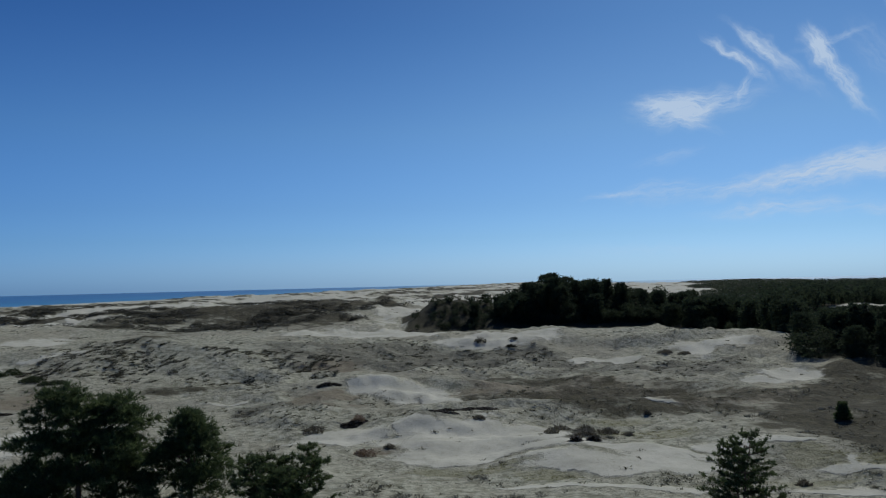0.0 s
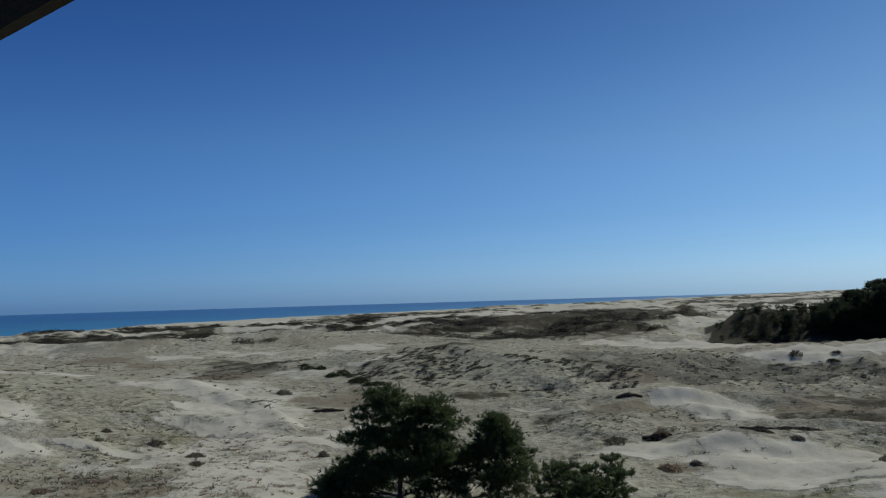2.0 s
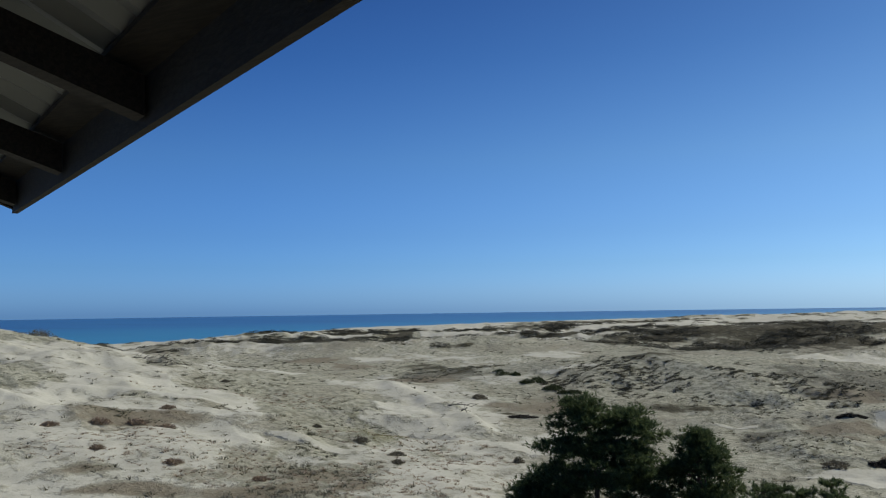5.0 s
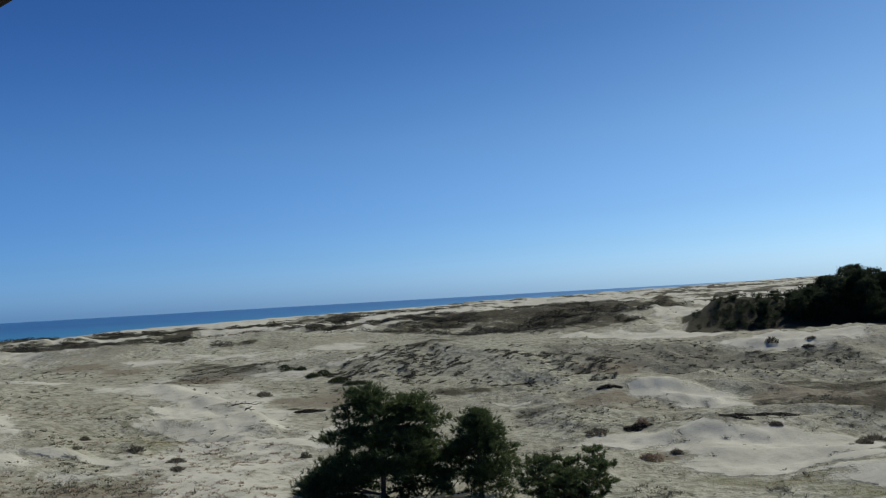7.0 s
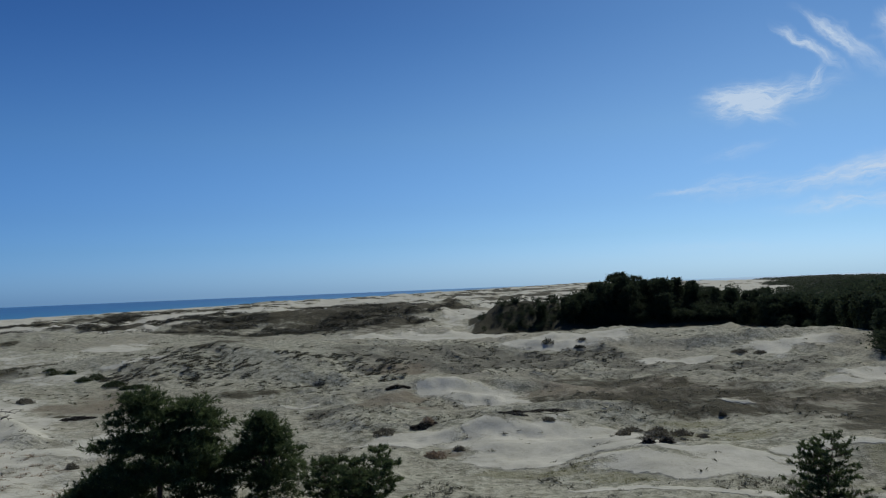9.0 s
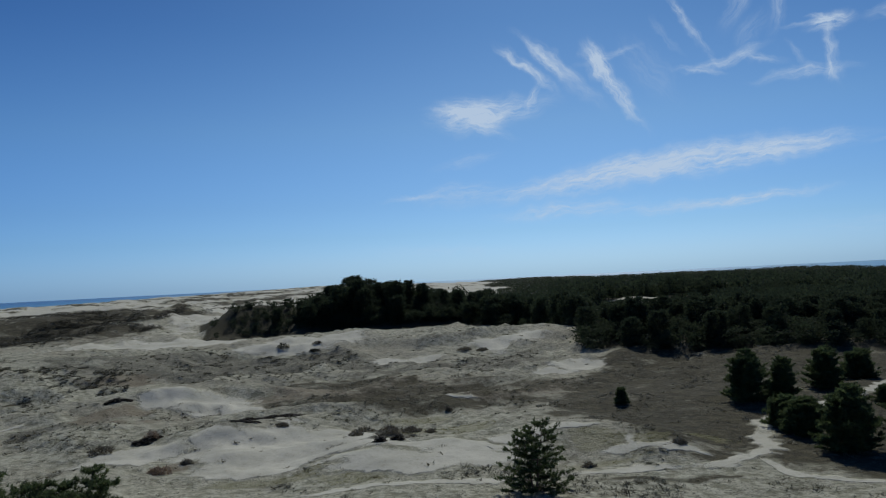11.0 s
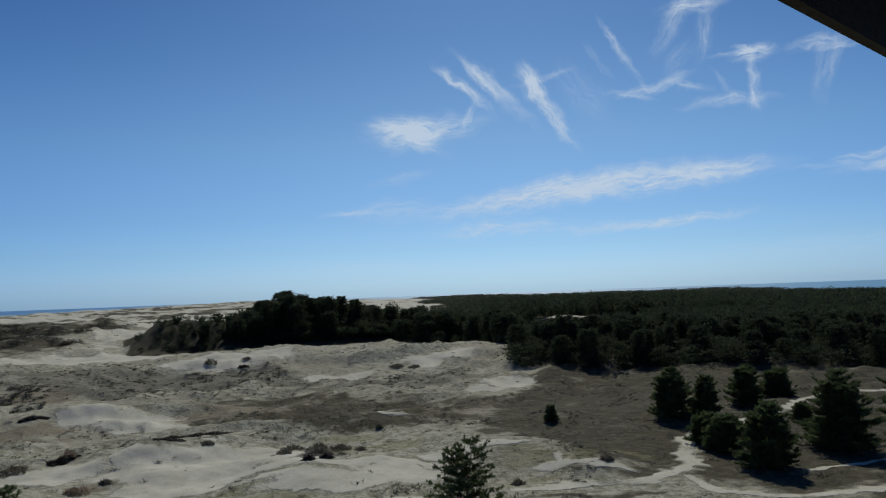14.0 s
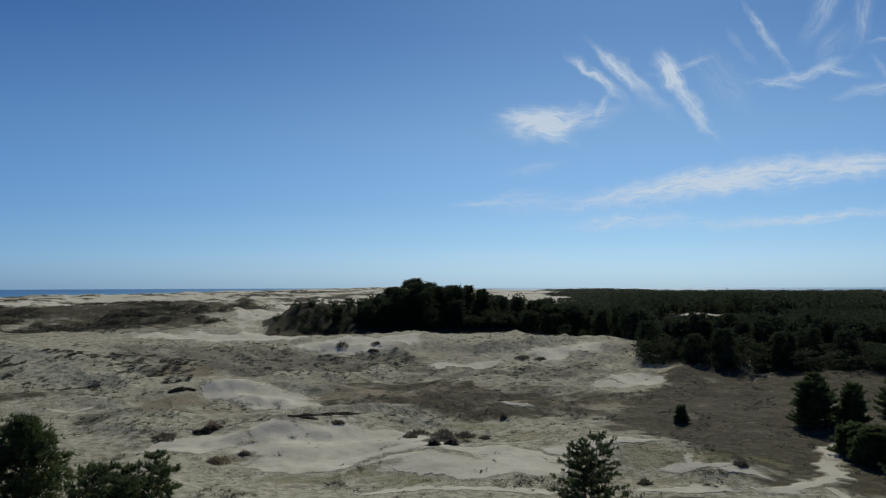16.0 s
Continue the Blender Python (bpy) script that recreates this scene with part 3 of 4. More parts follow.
def spread(spots, x, y):
    best = np.zeros_like(x)
    for px, py, b, across, deep in spots:
        s, c = math.sin(radians(b)), math.cos(radians(b))
        far = np.hypot(((x - px) * c - (y - py) * s) / across, ((x - px) * s + (y - py) * c) / deep)
        best = np.maximum(best, 1 - step(0.35, 1.4, far))
    return best


def on_path(x, y):
    best = np.full_like(x, 1e9)
    for wide, line in PATHS:
        for (ax, ay), (bx, by) in zip(line, line[1:]):
            t = np.clip(((x - ax) * (bx - ax) + (y - ay) * (by - ay)) / ((bx - ax) ** 2 + (by - ay) ** 2), 0, 1)
            best = np.minimum(best, np.hypot(x - ax - t * (bx - ax), y - ay - t * (by - ay)) / wide)
    return (1 - step(0.3, 1.5, best * (0.5 + 1.1 * vnoise(x / 0.7, y / 0.7, 91)))) * (0.5 + 0.6 * vnoise(x / 1.1, y / 1.1, 93))


def woodland(x, y):
    """1 inside the forest, 0 outside."""
    r, b = np.hypot(x, y), np.degrees(np.arctan2(x, y))
    edge = np.interp(b, [q[0] for q in FOREST_EDGE], [q[1] for q in FOREST_EDGE])
    inside = step(-6, 6, r - edge) * step(14.2, 15.2, b)
    open_sand = step(0.9, 0.4, np.hypot((b - 27.5) / 4.2, (r - 240) / 40))
    far_dunes = step(330, 380, r) * step(18.6, 17.0, b + 5 * (fbm(x, y, 120, 61, 3) - 0.5)) * step(2400, 2000, r)
    far_dunes = np.maximum(far_dunes, step(238, 250, r) * step(330, 300, r) * step(17.6, 16.6, b))
    hill = step(1.25, 0.9, np.hypot((b - 7.0) / 9.0, (r - 197) / 24)) * step(-1.9, -1.2, b)
    return np.maximum(inside * (1 - open_sand) * (1 - far_dunes), hill) * step(-4, -25, lagoonward(x, y))


def drift(x, y):
    """The wind frays the edges of the patches."""
    k = 1 + np.hypot(x, y) / 90
    return x + (fbm(x, y, 5, 31, 5) - 0.5) * 3.4 * k, y + (fbm(x, y, 5, 37, 5) - 0.5) * 3.4 * k


def cover(x, y):
    """Bare sand, brown heath, green grass and dark ground under the trees, each 0 to 1."""
    r, w = np.hypot(x, y), seaward(x, y)
    wx, wy = drift(x, y)
    sand = np.maximum(spread(SAND, wx, wy), step(385, 430, w + 60 * (fbm(x, y, 60, 41, 3) - 0.5)))
    dunefield = 0.55 * fbm(x, y, 44, 43, 3) + 0.45 * fbm(x + 0.5 * y, y * 1.8, 17, 47, 4)
    away = step(120, 240, r)
    sand = np.maximum(sand, (0.72 - 0.5 * step(0.43, 0.58, fbm(wx, wy, 13, 53, 3))) * (1 - spread(HEATH, wx, wy)) * (1 - 0.8 * spread(BROWN, wx, wy)) * step(-20, -34, np.degrees(np.arctan2(x, y))) * (1 - away))
    sand = np.maximum(sand, away * step(0.47, 0.53, dunefield))
    sand = np.maximum(sand, step(1.0, 0.6, np.hypot((np.degrees(np.arctan2(x, y)) - 27.5) / 4.6, (r - 246) / 40)))
    bear = np.degrees(np.arctan2(x, y)) + 1.2 * (fbm(x, y, 9, 73, 3) - 0.5)
    bank = step(163, 167, r + 5 * (fbm(x, y, 6, 79, 3) - 0.5)) * step(205, 195, r) * step(-3.2, -2.2, bear) * step(17.5, 16, bear)
    turn, far = np.degrees(np.arctan2(wx, wy)), np.hypot(wx, wy)
    moor = step(18.5, 24, turn) * step(36, 46, far - 14 * step(31, 24, turn)) * step(0, -10, far - 82 - 22 * step(22, 28, turn)) * (0.78 + 0.17 * step(40, 50, far))
    heath = np.maximum(np.maximum(spread(HEATH, wx, wy) * (0.8 + 0.14 * away), moor), away * step(0.47, 0.42, dunefield))
    sand, heath = np.maximum(sand * (1 - 0.85 * spread(HEATH, wx, wy) * away), on_path(x + (wx - x) * 0.18, y + (wy - y) * 0.18)), heath
    wood = np.maximum(woodland(x, y), bank)
    sand, heath = sand * (1 - bank), np.maximum(heath, bank)
    sand = np.maximum(sand, step(0.7, 0.3, np.abs(np.degrees(np.arctan2(x, y)) - 16.5) / 6) * step(330, 380, r) * step(0.4, 0.5, fbm(x, y * 0.6, 60, 87, 3)))
    green = spread(GREEN, wx, wy)
    return sand * (1 - 0.7 * green), heath * (1 - sand), green, wood

# ---- ground and water ----
def grid_mesh(name, xs, ys, zs, wrap):
    rows, cols = xs.shape
    mesh = bpy.data.meshes.new(name)
    co = np.stack([xs, ys, zs], -1).reshape(-1, 3)
    j = np.arange(cols if wrap else cols - 1)
    i = np.arange(rows - 1)[:, None]
    k = (j + 1) % cols
    quads = np.stack([i * cols + j, i * cols + k, (i + 1) * cols + k, (i + 1) * cols + j], -1).reshape(-1, 4)[:, ::-1]
    mesh.vertices.add(len(co)), mesh.loops.add(quads.size), mesh.polygons.add(len(quads))
    mesh.vertices.foreach_set("co", co.astype(np.float32).ravel())
    mesh.loops.foreach_set("vertex_index", quads.astype(np.int32).ravel())
    mesh.polygons.foreach_set("loop_start", np.arange(0, quads.size, 4, dtype=np.int32))
    mesh.polygons.foreach_set("use_smooth", np.ones(len(quads), bool))
    mesh.update(calc_edges=True)
    return mesh


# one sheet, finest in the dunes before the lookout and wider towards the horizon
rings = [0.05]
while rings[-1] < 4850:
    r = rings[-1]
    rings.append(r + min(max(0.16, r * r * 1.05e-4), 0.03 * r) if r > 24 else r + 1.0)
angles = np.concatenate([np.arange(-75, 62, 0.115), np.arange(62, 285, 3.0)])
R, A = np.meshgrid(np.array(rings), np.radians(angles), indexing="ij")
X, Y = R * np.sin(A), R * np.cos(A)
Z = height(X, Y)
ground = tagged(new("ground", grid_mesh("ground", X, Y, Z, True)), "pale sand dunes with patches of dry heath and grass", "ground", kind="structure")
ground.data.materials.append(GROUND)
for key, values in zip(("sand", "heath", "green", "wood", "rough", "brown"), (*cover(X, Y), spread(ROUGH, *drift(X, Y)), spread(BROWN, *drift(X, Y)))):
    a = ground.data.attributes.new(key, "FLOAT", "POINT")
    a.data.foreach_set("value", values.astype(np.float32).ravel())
r2, a2 = np.meshgrid(np.geomspace(150, 4950, 60), np.radians(np.arange(0, 360, 2.0)), indexing="ij")
water = tagged(new("water", grid_mesh("water", r2 * np.sin(a2), r2 * np.cos(a2), np.full_like(r2, SEA_LEVEL), True)), "calm blue sea reaching to the horizon", "sea", kind="structure")
water.data.materials.append(WATER)


def lie(x, y):
    return float(height(np.array([float(x)]), np.array([float(y)]))[0])

# ---- plants ----
def part(name, mesh, material, parent, label=""):
    ob = new(name, mesh)
    mesh.materials.append(material)
    ob.parent = parent
    return tagged(ob, label) if label else ob


def tri_mesh(name, pts, smooth=False):
    """A mesh from an array of triangles (n, 3, 3)."""
    pts = np.asarray(pts, dtype=np.float32).reshape(-1, 3)
    mesh = bpy.data.meshes.new(name)
    n = len(pts)
    mesh.vertices.add(n), mesh.loops.add(n), mesh.polygons.add(n // 3)
    mesh.vertices.foreach_set("co", pts.ravel())
    mesh.loops.foreach_set("vertex_index", np.arange(n, dtype=np.int32))
    mesh.polygons.foreach_set("loop_start", np.arange(0, n, 3, dtype=np.int32))
    mesh.update(calc_edges=True)
    return mesh


def tube_tris(points, radii, sides=6):
    points, radii = np.asarray(points, float), np.asarray(radii, float)
    out, ringset = [], []
    for i, p in enumerate(points):
        d = points[min(i + 1, len(points) - 1)] - points[max(i - 1, 0)]
        d = d / (np.linalg.norm(d) + 1e-9)
        a = np.cross(d, (0.31, 0.2, 0.93) if abs(d[2]) < 0.9 else (1, 0, 0))
        a = a / np.linalg.norm(a)
        b = np.cross(d, a)
        t = np.arange(sides) * 2 * math.pi / sides
        ringset.append(p + radii[i] * (np.cos(t)[:, None] * a + np.sin(t)[:, None] * b))
    for q, s in zip(ringset, ringset[1:]):
        for k in range(sides):
            m = (k + 1) % sides
            out += [(q[k], q[m], s[m]), (q[k], s[m], s[k])]
    return out


def sprays(rng, centres, dirs, count, length, width):
    """Bundles of narrow needles round each shoot."""
    c = np.repeat(np.asarray(centres), count, 0)
    d = np.repeat(np.asarray(dirs), count, 0)
    v = rng.normal(size=c.shape) * 0.75 + d * 0.9
    v /= np.linalg.norm(v, axis=1)[:, None]
    s = np.cross(v, rng.normal(size=c.shape))
    s /= np.linalg.norm(s, axis=1)[:, None]
    size = length * rng.uniform(0.7, 1.25, (len(c), 1))
    base = c - v * size * 0.15
    return np.stack([base - s * width / 2, base + s * width / 2, c + v * size], 1)


def pine(seed, tall, wide, leaders=1, whorls=11, low=0.06, shoot=1.0, bushy=1.0, taper=0.8, fork=0.18, face=None):
    """A young dune pine: bowed leaders, tiers of flat limbs that turn up at the tips, needle bundles along the twigs."""
    rng = np.random.default_rng(seed)
    wood, centres, dirs = [], [], []
    for k in range(leaders):
        turn = 2 * math.pi * k / leaders + (rng.uniform(0, 1) if face is None else radians(face))
        h = tall * (1 if k == 0 else rng.uniform(0.78, 0.95))
        lean = 0 if leaders == 1 else wide * fork * rng.uniform(0.8, 1.2)
        top = np.array([math.cos(turn) * lean, math.sin(turn) * lean, h])
        line = [np.array([0.0, 0, -0.25])] + [top * np.array([f ** 0.6, f ** 0.6, f]) + np.append(rng.normal(size=2) * 0.02 * tall * f, 0) for f in (0.25, 0.5, 0.75, 1.0)]
        r0 = 0.024 * tall / math.sqrt(leaders)
        wood += tube_tris(line, [r0, r0 * 0.8, r0 * 0.6, r0 * 0.35, r0 * 0.1], 7)
        for i in range(whorls):
            f = low + (0.96 - low) * (i / (whorls - 1)) ** 0.9 + rng.uniform(-0.012, 0.012)
            f = min(max(f, 0.03), 0.985)
            base = np.array([np.interp(f, (0, 0.25, 0.5, 0.75, 1), [q[a] for q in line]) for a in range(3)])
            base[2] = f * h
            reach = (0.5 * wide - 0.6 * lean) * (1 - f) ** taper * rng.uniform(0.75, 1.12) + 0.05 * tall
            arms = rng.integers(5, 8)
            for j in range(arms):
                a = 2 * math.pi * (j + rng.uniform(-0.35, 0.35)) / arms + i
                ln = reach * rng.uniform(0.5, 1.2)
                up = rng.uniform(-0.12, 0.12) + 0.5 * f ** 1.6
                out = np.array([math.cos(a), math.sin(a), up])
                across = np.array([-math.sin(a), math.cos(a), 0.0])
                ts = np.linspace(0, 1, 5)
                limb = base + ts[:, None] * ln * out + np.stack([0 * ts, 0 * ts, 0.13 * ln * ts ** 3], 1)
                wood += tube_tris(limb, np.linspace(r0 * 0.34, r0 * 0.07, 5), 4)
                for k2 in range(max(2, int(round((2.0 + 3.0 * ln) * bushy)))):
                    t = 1.0 if k2 == 0 else rng.uniform(0.04, 1.0)
                    p = base + t * ln * out + np.array([0, 0, 0.13 * ln * t ** 3])
                    q = 0 if k2 == 0 else rng.choice((-1, 1)) * rng.uniform(0.4, 1.2)
                    way = out * 0.8 + across * q + np.array([0, 0, rng.uniform(0.05, 0.5)])
                    way /= np.linalg.norm(way)
                    tl = (0.12 + 0.24 * ln * (1.25 - t)) * rng.uniform(0.6, 1.2) + 0.08
                    wood += tube_tris([p, p + way * tl], [0.012, 0.006], 3)
                    for s in np.linspace(0.25, 1.0, 3 + int(tl / 0.12)):
                        centres.append(p + way * tl * s + rng.normal(size=3) * np.array([0.04, 0.04, 0.02]))
                        d = way + np.array([0, 0, 0.15])
                        dirs.append(d / np.linalg.norm(d))
        for q in np.linspace(0.9, 1.03, 4):
            centres.append(line[-1] * np.array([1, 1, q])), dirs.append(np.array([0, 0, 1.0]))
    crown = sprays(rng, centres, dirs, 11, 0.17 * shoot, 0.045 * shoot)
    return tri_mesh("trunk", wood), tri_mesh("crown", crown)


def bushy_pine(seed, tall, lobes, shoot=1.0):
    """A wind-shaped pine: a short trunk, limbs that reach into several rounded lobes, each lobe a shell of flat needle pads."""
    rng = np.random.default_rng(seed)
    trunk = [np.array([0.0, 0, -0.25]), np.array([0.05, 0, 0.3 * tall]), np.array([-0.1, 0, 0.6 * tall]), np.array([lobes[0][0], 0, 0.93 * tall])]
    wood = tube_tris(trunk, [0.13, 0.11, 0.07, 0.02], 7)
    centres, dirs = [], []
    for cx, cy, cz, rx, ry, rz in lobes:
        mid, half = np.array([cx, cy, cz]), np.array([rx, ry, rz])
        root = np.array([0.0, 0, max(0.25, cz - 0.9 * rz - 0.2)])
        wood += tube_tris([root, root * 0.45 + mid * 0.55 + rng.normal(size=3) * 0.1, mid], [0.06, 0.045, 0.025], 5)
        pads = int(9 * (rx * ry + rx * rz + ry * rz)) + 14
        for k in range(pads):
            d = rng.normal(size=3)
            d /= np.linalg.norm(d)
            d[2] = abs(d[2]) if rng.uniform() < 0.45 else d[2]
            p = mid + d * half * (rng.uniform(0.84, 1.24) if k % 5 < 3 else rng.uniform(0.35, 0.8))
            p[2] = max(p[2], 0.12)
            if k % 3 == 0:
                wood += tube_tris([mid + (p - mid) * 0.2, p], [0.02, 0.007], 3)
            wide = rng.uniform(0.22, 0.46) * shoot
            out = d * np.array([1, 1, 0.5]) + np.array([0, 0, 0.45])
            out /= np.linalg.norm(out)
            for _ in range(int(9 + 44 * wide)):
                off = rng.normal(size=3) * np.array([0.66, 0.66, 0.2]) * wide
                centres.append(p + off)
                way = out + off / wide * 0.6 + np.array([0, 0, 0.2])
                dirs.append(way / np.linalg.norm(way))
    return tri_mesh("trunk", wood), tri_mesh("crown", sprays(rng, centres, dirs, 9, 0.23 * shoot, 0.042 * shoot))


def plant_pine(x, y, meshes, label, group="", turn=0, needle=None):
    root = tagged(new("pine_tree"), label, "tree", group)
    part("trunk", meshes[0], BARK, root)
    part("crown", meshes[1], needle or NEEDLES, root, "dark green pine needles")
    root.matrix_basis = pose(x, y, lie(x, y), 0, 0, turn)
    return root


# pines below the lookout: x, y, height, width, leaders, whorls, seed
# lobes: middle x, y, z and half sizes
BROAD = [
    (-0.6, 0, 4.6, 0.7, 0.7, 0.6), (-0.5, 0, 4.0, 1.2, 1.1, 0.6), (1.5, 0.2, 4.2, 0.7, 0.7, 0.6), (1.7, 0.2, 3.6, 1.25, 1.0, 0.45), (-0.7, -0.2, 3.0, 1.6, 1.3, 0.5), (1.1, 0, 2.6, 1.5, 1.3, 0.6),
    (0.2, 0, 1.4, 2.6, 2.2, 1.3), (-1.7, 0.2, 1.0, 1.6, 1.4, 0.8), (1.9, -0.2, 1.0, 1.4, 1.4, 0.9), (-3.0, 0, 0.8, 0.95, 0.9, 0.35),
]
ROUNDED = [(-0.1, 0, 3.4, 0.6, 0.6, 0.6), (0, 0, 2.9, 0.95, 0.95, 0.6), (0.2, 0, 2.0, 1.4, 1.35, 0.9), (0, 0, 0.8, 1.65, 1.55, 0.95), (-1.15, 0, 2.3, 0.5, 0.5, 0.4)]
plant_pine(-15.8, 34.5, bushy_pine(11, 5.2, BROAD), "broad bushy dark green pine on pale sand", turn=24.6)
plant_pine(-11.6, 36.3, bushy_pine(12, 3.9, ROUNDED, 0.95), "dense rounded young pine beside a larger one", turn=17.7)
plant_pine(-6.8, 32.0, pine(13, 2.5, 5.4, 6, 5, 0.2, 0.9, 1.0, 0.75, 0.26), "low spreading pine with several leading shoots")
plant_pine(12.5, 34.6, pine(14, 3.0, 3.5, 2, 8, 0.05, 0.85, 1.0, 0.7, 0.1, -20), "slender young pine standing alone in grass")

# pines beside the sandy path
PATH_PINES = [
    (34.2, 49.8, 3.7, 4.0, 21), (37.0, 49.7, 2.95, 2.6, 22), (43.0, 52.4, 3.1, 3.2, 23), (48.6, 55.4, 2.4, 3.3, 24),
    (31.8, 42.7, 1.8, 2.3, 25), (31.5, 40.5, 2.1, 2.6, 26), (31.0, 36.2, 3.6, 3.8, 27), (37.7, 37.9, 5.0, 5.6, 28),
    (49.1, 42.4, 4.1, 5.4, 29), (41.8, 45.3, 1.2, 1.8, 30), (26.6, 54.0, 1.2, 1.0, 31), (52.5, 45.0, 3.6, 4.2, 32),
]
for x, y, tall, wide, seed in PATH_PINES:
    lead = 3 if wide > tall * 1.02 else 2 if tall > 1.5 else 1
    plant_pine(x, y, pine(seed, tall * 0.9, wide * 0.95, lead, 13 if lead == 1 else 9, 0.03, 1.05 if tall > 1.5 else 0.6, 2.1, 0.72 if tall > 1.5 else 1.1, 0.12), "dense dark pine beside the sandy path" if tall > 1.5 else "small young pine on brown heath", "pines by the path")


def forest_pine(seed, tall, wide, clumps, per, size, foot=0.25):
    """A forest pine: bare lower trunk, clumps of foliage of uneven size."""
    rng = np.random.default_rng(seed)
    bend = rng.normal(size=2) * 0.03 * tall
    line = [np.array([bend[0] * f, bend[1] * f, tall * f - 0.4 * (f == 0)]) for f in (0, 0.35, 0.65, 0.86)]
    wood = tube_tris(line, np.array([0.022, 0.018, 0.012, 0.003]) * tall, 5)
    c = []
    for i in range(clumps):
        f = foot + (1 - foot) * rng.uniform() ** 0.85
        reach = wide * 0.5 * (0.55 + 0.75 * (f - foot)) * max(0.0, 1 - ((f - foot) / (1.03 - foot)) ** 3.4) ** 0.5 + 0.1 * tall / 6
        a = rng.uniform(0, 2 * math.pi)
        q = reach * rng.uniform(0.45, 1.05)
        c.append((math.cos(a) * q + bend[0] * f, math.sin(a) * q + bend[1] * f, f * tall))
    c = np.repeat(np.array(c), per, 0)
    lump = size * rng.uniform(0.6, 1.4, (len(c) // per,)).repeat(per)[:, None]
    off = rng.normal(size=c.shape) * lump * np.array([0.55, 0.55, 0.34])
    v = rng.normal(size=c.shape)
    v[:, 2] = np.abs(v[:, 2]) + 0.4
    v /= np.linalg.norm(v, axis=1)[:, None]
    s = np.cross(v, rng.normal(size=c.shape))
    s /= np.linalg.norm(s, axis=1)[:, None]
    p = c + off
    k = lump * 0.3
    return wood, np.stack([p - s * k, p + s * k, p + v * k * 1.5], 1)


# trees of the forest edge and the wooded hill, each a thing; the rest behind them as one mass
rng = np.random.default_rng(5)
KINDS = []
for k in range(7):
    wood, crown = forest_pine(100 + k, 5.3 + 0.2 * k, 3.7 + 0.3 * (k % 4), 170, 24, 0.48, 0.02 + 0.03 * (k % 3))
    KINDS.append((tri_mesh("trunk", wood), tri_mesh("crown", crown)))
spots = []
tries = 0
while len(spots) < 1700 and tries < 60000:
    tries += 1
    b, r = rng.uniform(-2, 60), math.sqrt(rng.uniform(90 ** 2, 270 ** 2))
    x, y = r * math.sin(radians(b)), r * math.cos(radians(b))
    on_bank = b < 15.2
    if float(woodland(np.array([x]), np.array([y]))[0]) < 0.6 or any((x - q[0]) ** 2 + (y - q[1]) ** 2 < (8.0 if on_bank else 5.0) for q in (spots if on_bank else spots[-400:])):
        continue
    spots.append((x, y, b, r))
edge_at = [np.interp(q[2], [e[0] for e in FOREST_EDGE], [e[1] for e in FOREST_EDGE]) for q in spots]
order = sorted(range(len(spots)), key=lambda i: spots[i][3] - (edge_at[i] if spots[i][2] > 15 else 180))
models = {}
mass = []
placed = 0
# bearing and height of the crowns on the wooded bank
CROWNS = [(-2, 5.0), (0.5, 5.4), (3.4, 6.5), (5.3, 7.6), (6.2, 10.9), (7.5, 11.8), (9, 11.4), (10.5, 10.3), (12, 9.5), (13.3, 8.0), (15.2, 7.0)]
for i in order:
    x, y, b, r = spots[i]
    z = lie(x, y)
    kind = rng.integers(0, 7)
    grow = rng.uniform(0.78, 1.06)
    if b < 15.2 and r < 235:
        # the crowns follow the wooded bank: low scrub on its bare end, tall in the middle, lower towards the forest
        top = np.interp(b, [q[0] for q in CROWNS], [q[1] for q in CROWNS]) + rng.uniform(-1.5, 0.35)
        grow = min(6.6, top - z) / 5.9 * rng.uniform(0.82, 1.04)
        if grow < 0.12 or (b < 4.2 and rng.uniform() < 0.35):
            continue
    elif 24 <= b < 33:
        grow *= 0.72 if r < 112 else 0.5
    elif b >= 33:
        grow *= 0.66 if r < 110 else 0.78
    elif 14 < b < 24 and r > 110:
        grow *= (0.6 if r > 185 else 1.08) * np.interp(b, (15.2, 15.6, 16.3, 24), (0.6, 0.6, 1.05, 0.82))
    turn = rng.uniform(0, 360)
    placed += 1
    if placed <= 296:
        m = pose(x, y, z - 0.1, 0, 0, turn) @ Matrix.Diagonal((grow, grow, grow, 1))
        if kind not in models:
            root = tagged(new("pine_tree"), "dark pine at the edge of the forest", "tree", "forest edge pines")
            part("trunk", KINDS[kind][0], BARK, root)
            part("crown", KINDS[kind][1], FAR_NEEDLES, root)
            root.matrix_basis = m
            models[kind] = root
        else:
            copy_thing(models[kind], pose(x, y, z - 0.1, 0, 0, turn)).scale = (grow, grow, grow)
    else:
        mass.append((x, y, z, grow * 6.0, 4.4 * grow, rng.integers(0, 6)))


def forest_mass(name, rows, templates, label):
    out = []
    for x, y, z, tall, wide, k in rows:
        t = templates[int(k) % len(templates)]
        a = (x * 7.1 + y * 3.7) % (2 * math.pi)
        rot = np.array([[math.cos(a), math.sin(a), 0], [-math.sin(a), math.cos(a), 0], [0, 0, 1]])
        out.append((t @ rot) * np.array([wide, wide, tall]) + np.array([x, y, z]))
    ob = new(name, tri_mesh(name, np.concatenate(out)))
    ob.data.materials.append(FAR_NEEDLES)
    return tagged(ob, label, "forest", kind="stuff")


def unit_tree(seed, clumps, per, size):
    wood, crown = forest_pine(seed, 1.0, 1.0, clumps, per, size, 0.08)
    return np.concatenate([np.asarray(wood), crown])


